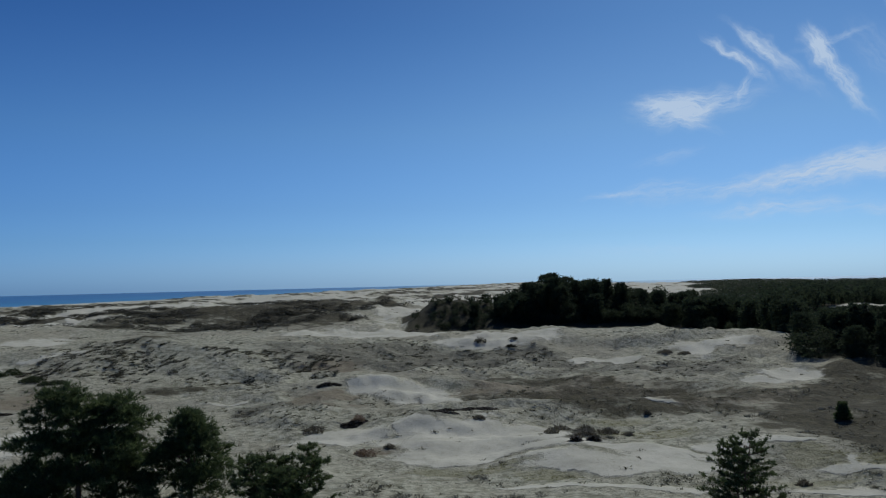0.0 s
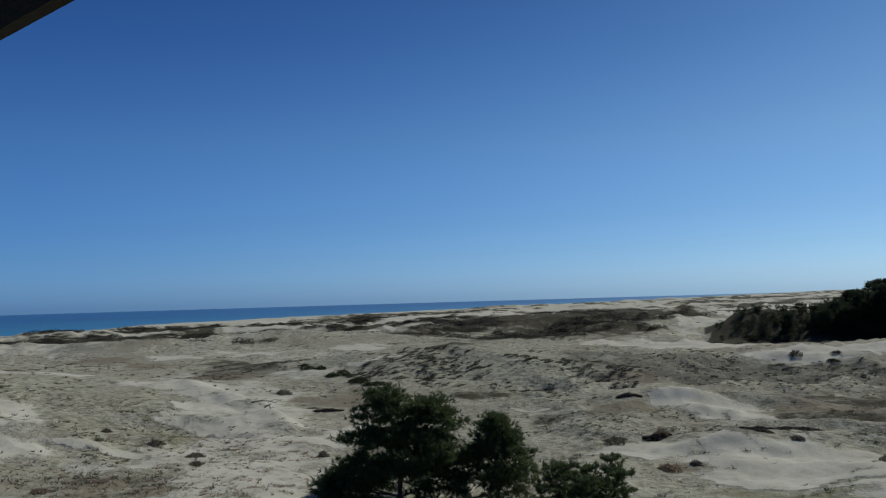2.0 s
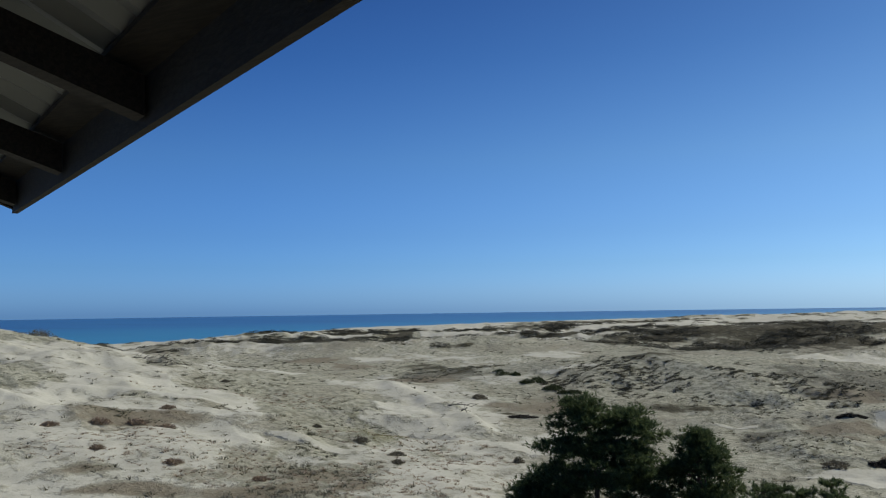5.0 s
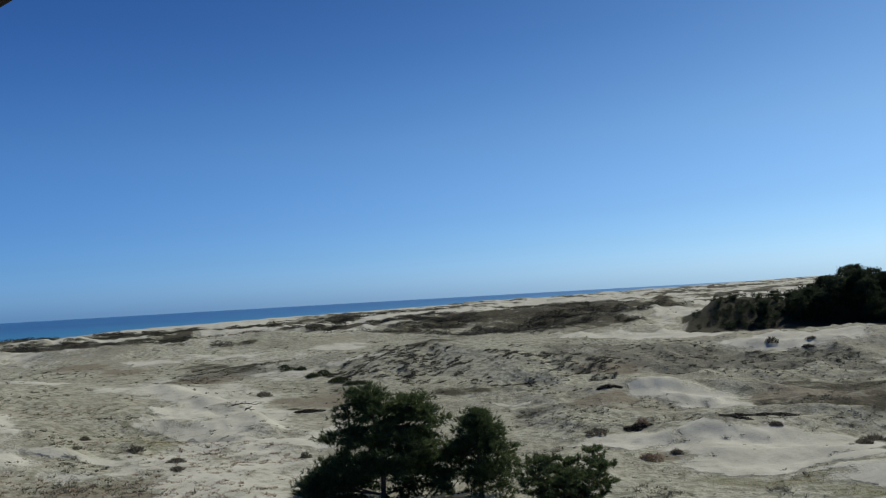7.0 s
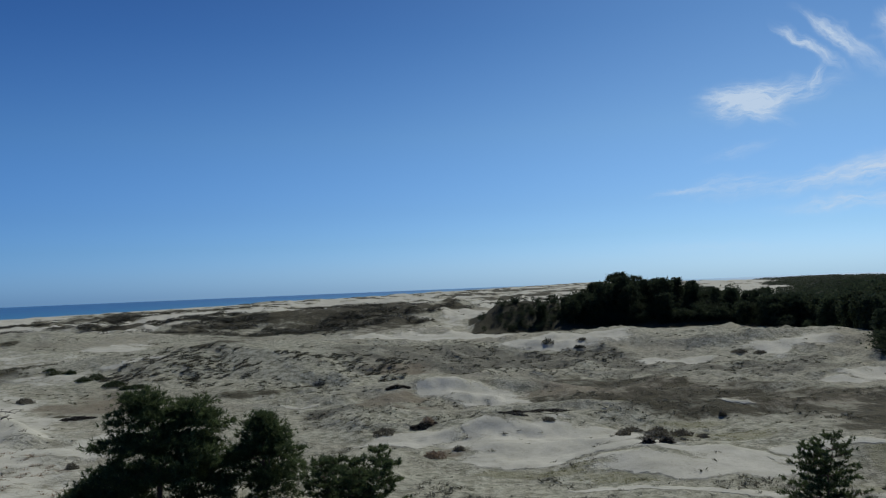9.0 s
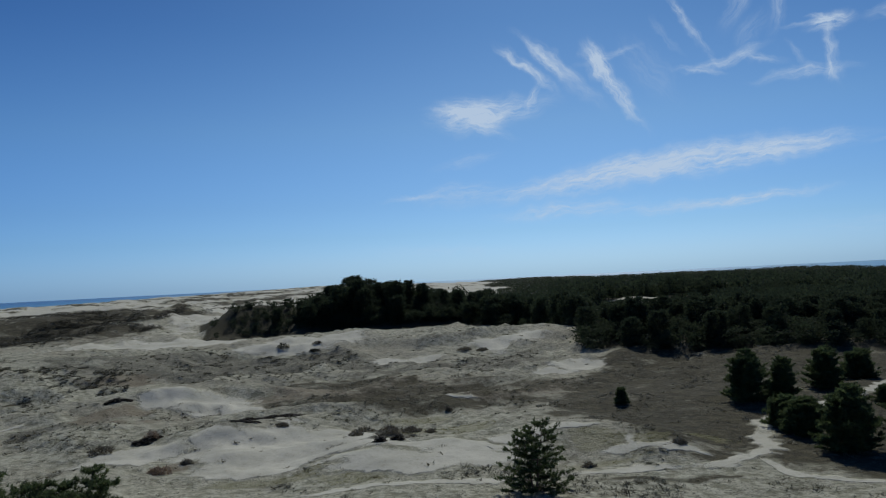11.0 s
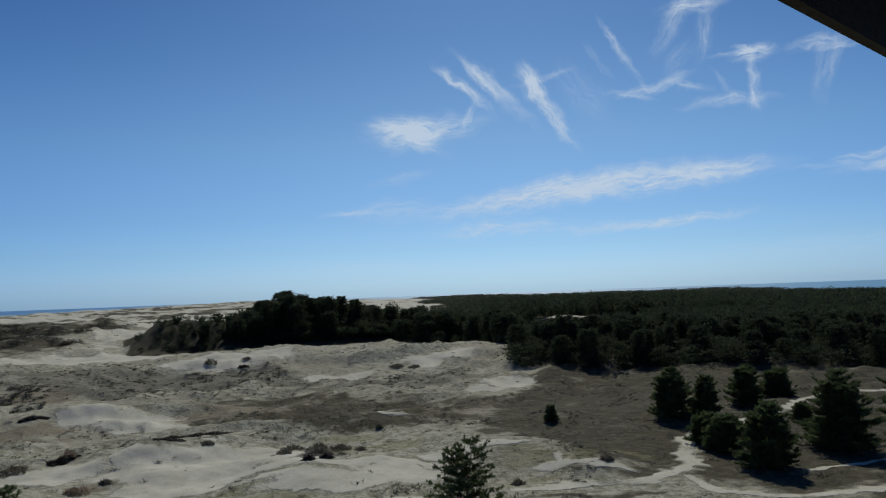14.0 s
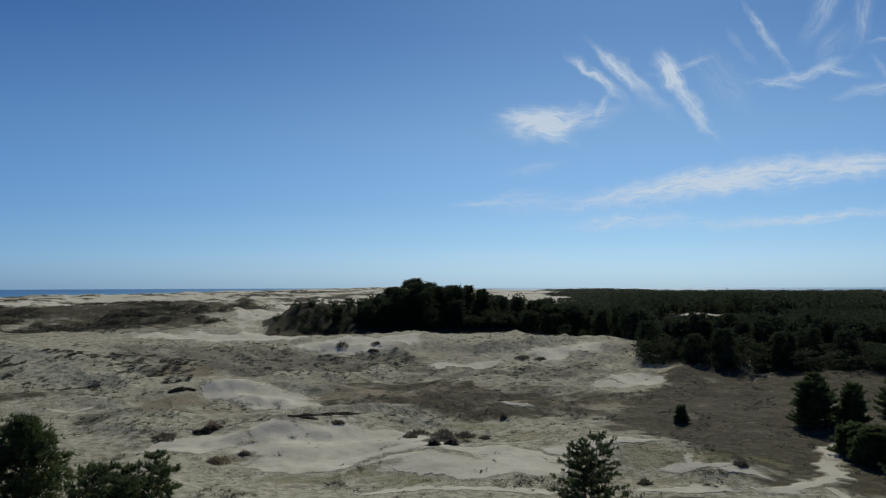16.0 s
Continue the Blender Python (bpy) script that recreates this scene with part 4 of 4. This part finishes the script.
near_units = [unit_tree(300 + k, 42, 9, 0.14) for k in range(6)]
thicket = []
while len(thicket) < 620:
    b, r = rng.uniform(-2.4, 16.5), rng.uniform(173, 190)
    # scrub keeps to the gullies of the bare end of the bank
    if b < 4.2 and vnoise(np.array([b * 1.3 + 0.02 * r]), np.array([0.5]), 97)[0] < 0.3:
        thicket.append(None)
        continue
    x, y = r * math.sin(radians(b)), r * math.cos(radians(b))
    low = 0.5 if b < 4.2 else 1.0
    thicket.append((x, y, lie(x, y) - 0.2, low * rng.uniform(1.4, 2.8), low * rng.uniform(2.0, 3.4), rng.integers(0, 6)))
# bushes added along the forest edge to fill its shadowed foot with dark
while len(thicket) < 1050:
    b = rng.uniform(15.5, 60)
    r = np.interp(b, [e[0] for e in FOREST_EDGE], [e[1] for e in FOREST_EDGE]) + rng.uniform(-1.5, 9)
    x, y = r * math.sin(radians(b)), r * math.cos(radians(b))
    thicket.append((x, y, lie(x, y) - 0.2, rng.uniform(0.9, 2.3), rng.uniform(1.6, 3.2), rng.integers(0, 6)))
forest_mass("thicket", [q for q in thicket if q], near_units, "low dark pine scrub on a dune, filling shade along the forest")
forest_mass("forest", mass, near_units, "dense dark green pine forest behind the dunes")
far_units = [unit_tree(400 + k, 20, 6, 0.22) for k in range(6)]
rows = []
while len(rows) < 5200:
    b = rng.uniform(8, 66)
    r = 255 * math.exp(rng.uniform(0, math.log(1800 / 255)))
    x, y = r * math.sin(radians(b)), r * math.cos(radians(b))
    if float(woodland(np.array([x]), np.array([y]))[0]) < 0.5:
        continue
    wide = max(4.4, r * 0.012)
    rows.append((x, y, lie(x, y), rng.uniform(5.0, 6.5) * np.interp(b, (16.5, 24), (0.3, 1)), wide * rng.uniform(0.9, 1.6), rng.integers(0, 6)))
forest_mass("far_forest", rows, far_units, "endless dark pine forest stretching to the lagoon")

# ---- tufts and scrub ----
def tufts(name, rows, blades, material, label, seed, flat=0.5, thick=0.05):
    """Tufts of leaning blades; rows of x, y, height."""
    rng = np.random.default_rng(seed)
    rows = np.asarray(rows)
    z = height(rows[:, 0], rows[:, 1])
    c = np.repeat(np.stack([rows[:, 0], rows[:, 1], z - 0.02], 1), blades, 0)
    h = np.repeat(rows[:, 2], blades)[:, None]
    a = rng.uniform(0, 2 * math.pi, len(c))
    lean = rng.uniform(0.15, 1, len(c))[:, None] * flat
    side = np.stack([np.cos(a), np.sin(a), 0 * a], 1)
    root = c + side * h * 0.9 * rng.uniform(0, 1, (len(c), 1))
    tip = root + h * rng.uniform(0.6, 1.1, (len(c), 1)) * (side * (0.35 + lean) + np.array([-0.15, -0.08, 0.5]))
    across = np.stack([-np.sin(a), np.cos(a), 0 * a], 1) * h * thick * 2
    ob = new(name, tri_mesh(name, np.stack([root - across, root + across, tip], 1)))
    ob.data.materials.append(material)
    return tagged(ob, label, "grass", kind="stuff")


rng = np.random.default_rng(77)
N = 190000
b, r = np.radians(rng.uniform(-72, 58, N)), 26 * np.exp(rng.uniform(0, math.log(330 / 26), N))
gx, gy = r * np.sin(b), r * np.cos(b)
gs, gh, gg, gw = cover(gx, gy)
rough = spread(ROUGH, *drift(gx, gy))
clump = fbm(gx, gy, 3.5, 51, 3)
chance = (0.04 + 0.9 * step(0.5, 0.66, clump)) * (0.45 + 0.8 * rough) * (1 - 0.96 * step(0.25, 0.6, gs)) * (1 - gw)
size = rng.uniform(0.1, 0.24, N) * (0.7 + 0.6 * clump) * (1 + r / 200)
pick = rng.uniform(0, 1, N)
dry = (pick < chance * 0.8) & (gg < 0.35)
lush = (pick < 0.95) & (gg > 0.35) & (gs < 0.5) & (clump > 0.44)
tufts("dry_grass", np.stack([gx, gy, size], 1)[dry], 16, MARRAM, "sparse dry grey-brown grass tufts on the dunes", 1)
tufts("green_grass", np.stack([gx, gy, size * 0.6], 1)[lush], 16, SEDGE, "yellow-green grass tufts in the hollows", 2, 0.5, 0.04)
dark = (rng.uniform(0, 1, N) < 0.012 * chance + 0.12 * rough) & (r > 45) & (gs < 0.3) & (gw < 0.3)
tufts("low_scrub", np.stack([gx, gy, size * 1.15], 1)[dark], 24, TUFT, "dark low scrub dotted over the dunes", 3, 0.8, 0.05)
lone = (rng.uniform(0, 1, N) < 0.004 + 0.01 * (gx < -0.6 * gy)) & (gw < 0.3)
tufts("lone_tufts", np.stack([gx, gy, size * 1.2], 1)[lone], 16, MARRAM, "single dark grass tufts on bare sand", 4)
# marram in short slanted strips down the steep slope of the rippled dune
strips = []
for _ in range(540):
    u, v = rng.uniform(0, 1), rng.uniform(0, 1) ** 0.8
    # u runs along the crest, v from the crest down to the foot
    cx, cy = -42.5 + 31 * u, 90.5 - 13.5 * v + 3.5 * u
    if fbm(np.array([cx]), np.array([cy]), 6, 57, 2)[0] < 0.42:
        continue
    long, big = rng.uniform(0.5, 1.5), rng.uniform(0.7, 1.25)
    for f in np.linspace(-0.5, 0.5, 6):
        strips.append((cx + f * long * 0.36 + rng.normal() * 0.08, cy + f * long * 0.93 + rng.normal() * 0.08, 0.34 * big * (1.1 - abs(f))))
tufts("marram_grass", strips, 13, TUFT, "dark marram tufts in slanted strips on a steep sandy slope", 6, 0.4, 0.055)
# russet grass in drifts beside the seaward path
K = 9000
kx, ky = rng.uniform(-58, -18, K), rng.uniform(16, 52, K)
drifted = (fbm(kx, ky, 7, 83, 3) > 0.57) & (rng.uniform(0, 1, K) < 0.5)
tufts("russet_grass", np.stack([kx, ky, rng.uniform(0.1, 0.26, K)], 1)[drifted], 18, RUST, "short russet grass in drifts on pale sand", 8)

# ---- single shrubs, turf edges and dead wood ----
def shrub_mesh(name, seed, wide, tall, twigs=800, fine=1.0):
    """A low rounded shrub: short twigs over an uneven dome."""
    rng = np.random.default_rng(seed)
    a, f = rng.uniform(0, 2 * math.pi, twigs), np.sqrt(rng.uniform(0, 1, twigs))
    lump = 0.75 + 0.35 * np.sin(a * 2 + seed) * np.sin(a * 3.3 + 2 * seed)
    x, y = np.cos(a) * f * wide / 2 * lump, np.sin(a) * f * wide / 2 * lump
    top = 0.72 * tall * np.sqrt(np.maximum(0.03, 1 - f ** 2.2)) * rng.uniform(0.75, 1.1, twigs)
    z = top * 0.8 * rng.uniform(0.1, 1.0, twigs)
    c = np.stack([x, y, z], 1)
    v = np.stack([x / wide, y / wide, 0.25 + 0.6 * z / tall], 1) + rng.normal(size=c.shape) * 0.4
    v /= np.linalg.norm(v, axis=1)[:, None]
    s = np.cross(v, rng.normal(size=c.shape))
    s /= np.linalg.norm(s, axis=1)[:, None]
    k = (0.075 * min(wide, 3.0) ** 0.6 + 0.035) * fine * rng.uniform(0.6, 1.3, (twigs, 1))
    return tri_mesh(name, np.stack([c - s * k * 0.2, c + s * k * 0.2, c + v * k * 1.2], 1))


def shrub(x, y, wide, tall, material, label, seed, twigs=800, name="shrub", group=""):
    ob = tagged(new(name, shrub_mesh(name, seed, wide, tall, twigs)), label, "shrub", group)
    ob.data.materials.append(material)
    ob.matrix_basis = pose(x, y, lie(x, y) - 0.08, 0, 0, 37 * seed)
    return ob


def turf_edge(x, y, long, wide, thick, bearing, label, seed):
    """A torn mat of roots and turf that overhangs the sand, ragged along its rim; its dark tone holds the scarp's
    shade.
    """
    rng = np.random.default_rng(seed)
    n = int(420 + 420 * long * wide)
    u, v = rng.uniform(-1, 1, n), rng.uniform(-1, 1, n)
    rim = np.sqrt(np.maximum(0, 1 - u ** 2)) * (0.45 + 0.75 * vnoise(u * 4 + 9, 0 * u + seed, seed))
    p, q = u * long / 2, v * rim * wide / 2 + 0.12 * wide * np.sin(u * 3 + seed)
    s, c = math.sin(radians(bearing)), math.cos(radians(bearing))
    gx, gy = x + p * s + q * c, y + p * c - q * s
    gz = height(gx, gy) + thick * (1 - v ** 2) * rng.uniform(0.05, 0.9, n) * rim
    c0 = np.stack([gx, gy, gz], 1)
    w = rng.normal(size=c0.shape) * np.array([1, 1, 0.35])
    t = rng.normal(size=c0.shape) * np.array([1, 1, 0.35])
    mesh = tri_mesh("turf_edge", np.stack([c0 - t * 0.06, c0 + t * 0.06, c0 + w * 0.11], 1))
    mesh.materials.append(SHADED_ROOTS)
    return tagged(new("turf_edge", mesh), label, "turf")


def dead_branch(x, y, long, seed, label, bearing=0):
    """A bleached, forked branch lying on the sand."""
    rng = np.random.default_rng(seed)
    root = tagged(new("dead_branch"), label, "branch")
    z0 = lie(x, y)
    stem = [np.array([-long / 2 + long * t, 0.06 * math.sin(5 * t), 0.05 + 0.22 * math.sin(3 * t)]) for t in np.linspace(0, 1, 6)]
    part("stem", tri_mesh("stem", tube_tris(stem, np.linspace(0.05, 0.02, 6), 6)), DEAD, root)
    for i in range(9):
        b = stem[1 + i % 5]
        w = np.array([rng.uniform(-0.3, 0.9), rng.normal() * 0.6, rng.uniform(0.1, 0.9)])
        ln = long * rng.uniform(0.18, 0.4)
        kink = b + w * ln * 0.5 + rng.normal(size=3) * 0.05
        end = b + w * ln + np.array([0, rng.normal() * 0.2, -0.35 * ln])
        end[2] = max(end[2], 0.02)
        part("twig", tri_mesh("twig", tube_tris([b, kink, end], [0.026, 0.018, 0.008], 5)), DEAD, root)
    root.matrix_basis = pose(x, y, z0, 0, 0, bearing)
    return root


OLIVE = dry_grass("olive_scrub", (0.03, 0.031, 0.021), (0.085, 0.083, 0.054))
CREEPING = dry_grass("creeping_leaves", (0.03, 0.042, 0.018), (0.085, 0.105, 0.042))
# turf and roots, with the shade of a steep scarp face in the colour
SHADED_ROOTS = dry_grass("shaded_turf", (0.03, 0.027, 0.02), (0.075, 0.066, 0.048))
turf_edge(1.4, 59.6, 5.2, 1.0, 0.12, 92, "dark torn turf edge overhanging pale sand", 4)
turf_edge(-6.4, 55.9, 1.9, 1.2, 0.25, 70, "dark lump of torn turf on pale sand", 9)
turf_edge(-10.4, 71.2, 2.3, 1.0, 0.2, 60, "dark torn turf on a dune crest", 12)
turf_edge(0.0, 56.0, 1.6, 0.7, 0.12, 80, "scrap of dark turf lying on pale sand", 15)
turf_edge(-34.8, 61.5, 2.6, 0.9, 0.12, 62, "dark turf edge beside brown grass", 17)
turf_edge(-27.5, 64.0, 2.4, 1.0, 0.15, 85, "dark turf edge below a rippled dune", 19)
shrub(-9.0, 54.5, 2.0, 0.6, SCRUB, "low grey-brown shrub half buried in sand", 1)
shrub(-6.2, 56.4, 1.3, 0.9, RUST, "rust-brown twiggy shrub on a turf lump", 2, 800)
for i, (x, y, w, h) in enumerate([(7.3, 52.5, 1.9, 0.7), (8.6, 49.4, 1.5, 0.65), (10.1, 50.6, 2.0, 0.6), (8.9, 51.4, 1.6, 0.8), (6.6, 50.2, 1.1, 0.5), (11.2, 49.6, 1.0, 0.45)]):
    shrub(x, y, w, h, SCRUB, "grey scrub on a low sand mound", 20 + i, 800, group="mound scrub")
turf_edge(7.5, 46.6, 0.8, 0.7, 0.4, 20, "dark lump at the foot of a mound", 23)
turf_edge(8.5, 46.7, 0.7, 0.7, 0.38, 150, "dark lump at the foot of a mound", 29)
shrub(4.6, 105.5, 1.9, 1.4, OLIVE, "dark rounded bush alone on pale sand", 31, 800, "bush")
shrub(8.5, 103.5, 1.7, 0.6, OLIVE, "small dark bush on pale sand", 32, 800, "bush")
shrub(-5.0, 47.7, 1.7, 0.75, RUST, "tall dry russet grass clump on sand", 33, 800, "grass_clump")
shrub(-3.6, 49.4, 0.9, 0.6, SCRUB, "small grey shrub on pale sand", 34, 800)
CREEPERS = [
    (-49.7, 82.4, 1.5, 0.57), (-48.0, 80.5, 2.1, 0.86), (-46.8, 80.9, 1.6, 0.62), (-46.5, 80.7, 1.3, 0.92),
    (-43.5, 77.6, 2.0, 0.59), (-43.3, 77.6, 1.9, 0.88), (-43.2, 79.6, 1.7, 0.8), (-42.4, 78.7, 1.6, 0.54),
    (-40.0, 76.1, 1.7, 0.64), (-39.7, 76.7, 2.1, 0.88), (-39.4, 76.7, 1.7, 0.69), (-38.9, 76.3, 2.0, 0.52),
    (-37.6, 74.9, 1.3, 0.74), (-36.9, 75.4, 2.2, 0.59), (-36.4, 75.5, 1.8, 0.62), (-35.0, 73.5, 1.4, 0.75),
]
for i, (x, y, w, h) in enumerate(CREEPERS):
    shrub(x, y, w, h, CREEPING, "low dark green shrub in a dune hollow", 150 + i, 700, group="hollow shrubs")
ROUND_SHRUBS = [
    (-43.4, 67.8, 1.9, 0.8), (-35.2, 40.5, 1.3, 0.6), (-30.7, 38.6, 1.4, 0.5), (-24.8, 43.1, 0.9, 0.7), (-41.7, 43.1, 0.8, 0.5),
    (-29.3, 37.0, 0.9, 0.4), (2.2, 55.3, 1.0, 0.4), (17.0, 38.7, 0.8, 0.55), (22.7, 39.4, 1.0, 0.5), (9.3, 106.5, 1.5, 0.6),
    (27.2, 98.3, 2.2, 0.7), (29.0, 96.5, 1.8, 0.6), (-58.1, 48.2, 0.8, 0.5), (-20.5, 60.5, 1.4, 0.6), (14.6, 58.4, 0.7, 0.7),
]
for i, (x, y, w, h) in enumerate(ROUND_SHRUBS):
    shrub(x, y, w, h, SCRUB, "small dry grey-brown shrub on the dune", 50 + i, 800, group="dune shrubs")
RUSTY = [(-45.7, 28.3, 1.6, 0.7), (-44.9, 30.3, 1.5, 0.65), (-43.6, 31.6, 1.2, 0.5), (-46.8, 25.8, 1.3, 0.5), (-40.5, 25.0, 1.0, 0.4), (-36.0, 26.5, 1.2, 0.45), (-31.0, 28.0, 1.0, 0.4), (-47.5, 34.5, 1.1, 0.5)]
for i, (x, y, w, h) in enumerate(RUSTY):
    shrub(x, y, w, h, RUST, "low pinkish-brown shrub beside the path", 80 + i, 800, group="rusty shrubs")
for i, (x, y, w, h) in enumerate([(-33.5, 17.5, 4.6, 1.0), (-31.2, 19.3, 2.6, 0.7)]):
    shrub(x, y, w, h, SCRUB, "broad dark leafless bush below the lookout", 95 + i, 900, "bush")
shrub(-92.0, 49.0, 4.0, 1.7, SCRUB, "dark bush on the crest of the dune", 98, 800, "bush")
# shrubs on the far dunes
FAR_SHRUBS = [
    (-144, 127, 6.5, 1.2), (-134, 131, 7.5, 1.7), (-126, 133, 6.0, 1.9), (-117, 134, 8.0, 2.2), (-109, 138, 6.0, 1.8), (-127, 233, 9.0, 1.8),
    (-123, 800, 12.0, 2.4), (-27.4, 560, 7.0, 3.2), (-36, 560, 6.0, 2.0), (-95, 210, 8.0, 1.8), (-70, 800, 9.0, 2.0), (1.7, 170.6, 3.6, 1.4), (-2.5, 168, 2.6, 1.1), (-6.0, 150, 2.2, 0.9),
]
for i, (x, y, w, h) in enumerate(FAR_SHRUBS):
    shrub(x, y, w, h, SCRUB, "dark shrub thicket on the far dunes", 110 + i, 800, "bush", "far dune bushes")
dead_branch(-38.9, 57.6, 2.3, 3, "bleached forked branch lying on pale sand", 20)
dead_branch(-37.4, 56.2, 1.6, 5, "thin dead branch lying on pale sand", -35)
for i, (x, y, b) in enumerate([(-66.6, 47.2, 30), (-67.8, 48.6, -20), (-65.0, 47.9, 70), (-68.5, 46.2, 10)]):
    dead_branch(x, y, 3.0, 40 + i, "dark dead branch in a pile on the dune", b)


def dome(seed):
    """A unit mound of wind-clipped scrub, a ragged shell of small leaf sprays."""
    rng = np.random.default_rng(seed)
    n = 150
    a, f = rng.uniform(0, 2 * math.pi, n), np.sqrt(rng.uniform(0, 1, n))
    c = np.stack([np.cos(a) * f * 0.5, np.sin(a) * f * 0.5, np.sqrt(1 - f ** 2) * rng.uniform(0.5, 1, n)], 1)
    v = rng.normal(size=c.shape) * 0.5 + np.stack([np.cos(a) * f, np.sin(a) * f, 0.5 + 0 * a], 1)
    s = rng.normal(size=c.shape)
    return np.stack([c - s * 0.035, c + s * 0.035, c + v * 0.09], 1)


rng = np.random.default_rng(88)
domes = [dome(600 + k) for k in range(5)]
bx, by = rng.uniform(-330, 40, 60000), rng.uniform(95, 430, 60000)
bs, bh, bg, bw = cover(bx, by)
ok = (bh > 0.4) & (np.hypot(bx, by) > 135) & (np.hypot(bx, by) < 460) & (bw < 0.2) & (fbm(bx, by, 14, 67, 3) > 0.5)
hz = height(bx, by)
far_scrub = [(x, y, z - 0.25, rng.uniform(0.4, 1.2), rng.uniform(1.5, 4.5), k) for k, (x, y, z) in enumerate(zip(bx[ok][:6000], by[ok][:6000], hz[ok][:6000]))]
mounds = forest_mass("far_scrub", far_scrub, domes, "dark olive scrub mounds over the far dunes")
mounds.data.materials.clear()
mounds.data.materials.append(OLIVE)

# ---- the lookout's roof ----
def box_tris(a, b, wide, tall):
    """A squared timber from a to b, its top edge along the line a-b."""
    a, b = Vector(a), Vector(b)
    d = (b - a).normalized()
    s = d.cross(Vector((0, 0, 1))).normalized() * wide / 2
    u = Vector((0, 0, -tall))
    p = [a - s, a + s, a + s + u, a - s + u, b - s, b + s, b + s + u, b - s + u]
    out = []
    for q in ((0, 1, 2, 3), (7, 6, 5, 4), (0, 4, 5, 1), (1, 5, 6, 2), (2, 6, 7, 3), (3, 7, 4, 0)):
        out += [(p[q[0]], p[q[1]], p[q[2]]), (p[q[0]], p[q[2]], p[q[3]])]
    return out


def polar(bearing, far):
    return Vector((far * math.sin(radians(bearing)), far * math.cos(radians(bearing)), 0))


EAVE, PITCH, DEPTH = 10.6, 0.33, 3.4
pavilion = tagged(new("viewing_pavilion"), "dark timber lookout roof with grey corrugated sheets", "pavilion")
left, notch, right = Vector((-4.93, 2.68, 0)), Vector((0.0, 1.07, 0)), Vector((5.0, 3.37, 0))
valley, side_left, side_right = polar(175.5, DEPTH), polar(175, DEPTH), polar(176, DEPTH)


def wing(a, b, fall_a, fall_b):
    """One slope of the roof, its eave from a to b; it rises inwards to the line a + fall_a, b + fall_b."""
    d = (b - a).normalized()
    inward = Vector((d.y, -d.x, 0))
    rise_at = lambda p, lift: Vector((p.x, p.y, EAVE + PITCH * (p - a).dot(inward) + lift))
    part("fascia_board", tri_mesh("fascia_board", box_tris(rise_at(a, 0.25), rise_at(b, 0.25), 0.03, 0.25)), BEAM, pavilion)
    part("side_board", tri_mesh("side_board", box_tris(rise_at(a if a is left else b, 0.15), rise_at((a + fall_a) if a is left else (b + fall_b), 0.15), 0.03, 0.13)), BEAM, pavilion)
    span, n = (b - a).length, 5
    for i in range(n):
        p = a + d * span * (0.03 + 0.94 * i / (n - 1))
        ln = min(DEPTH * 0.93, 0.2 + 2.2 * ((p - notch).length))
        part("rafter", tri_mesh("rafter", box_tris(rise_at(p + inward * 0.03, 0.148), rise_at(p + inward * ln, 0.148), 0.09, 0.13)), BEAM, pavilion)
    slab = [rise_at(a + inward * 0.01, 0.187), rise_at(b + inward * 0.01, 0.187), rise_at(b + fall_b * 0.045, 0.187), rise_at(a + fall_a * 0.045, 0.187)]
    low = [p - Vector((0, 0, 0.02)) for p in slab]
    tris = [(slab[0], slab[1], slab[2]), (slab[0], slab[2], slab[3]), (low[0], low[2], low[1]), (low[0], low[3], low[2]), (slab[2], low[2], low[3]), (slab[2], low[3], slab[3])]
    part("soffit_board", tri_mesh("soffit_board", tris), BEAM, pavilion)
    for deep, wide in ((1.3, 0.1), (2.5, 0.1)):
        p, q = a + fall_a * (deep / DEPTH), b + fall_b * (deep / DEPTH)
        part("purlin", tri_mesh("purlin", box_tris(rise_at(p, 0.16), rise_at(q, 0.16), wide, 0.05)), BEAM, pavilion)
    m, lines = int(span / 0.05), []
    for i in range(m + 1):
        w = 0.014 * math.cos(i * math.pi * 0.5)
        p = a.lerp(b, i / m)
        lines.append((rise_at(p, 0.205 + w), rise_at(p + fall_a.lerp(fall_b, i / m), 0.205 + w)))
    sheet = []
    for (p, q), (s, t) in zip(lines, lines[1:]):
        sheet += [(p, s, t), (p, t, q)]
    part("roof_sheet", tri_mesh("roof_sheet", sheet), SHEET, pavilion, "grey corrugated roofing sheet")


wing(left, notch, side_left, valley)
wing(notch, right, valley, side_right)
for p, lift in ((left + side_left * 0.9, 0.9), (right + side_right * 0.9, 0.9), (notch + valley * 0.93, 0.9)):
    z = lie(p.x, p.y) - 0.4
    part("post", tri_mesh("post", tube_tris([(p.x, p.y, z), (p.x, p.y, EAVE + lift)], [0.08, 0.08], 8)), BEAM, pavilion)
deck = tagged(new("viewing_deck"), "weathered plank deck of the lookout", "deck")
for i in range(28):
    y = -3.4 + i * 0.16
    part("plank", tri_mesh("plank", box_tris((-3.6, y, 8.4), (3.6, y, 8.4), 0.145, 0.035)), BOARD, deck)
for x in (-3.2, 0, 3.2):
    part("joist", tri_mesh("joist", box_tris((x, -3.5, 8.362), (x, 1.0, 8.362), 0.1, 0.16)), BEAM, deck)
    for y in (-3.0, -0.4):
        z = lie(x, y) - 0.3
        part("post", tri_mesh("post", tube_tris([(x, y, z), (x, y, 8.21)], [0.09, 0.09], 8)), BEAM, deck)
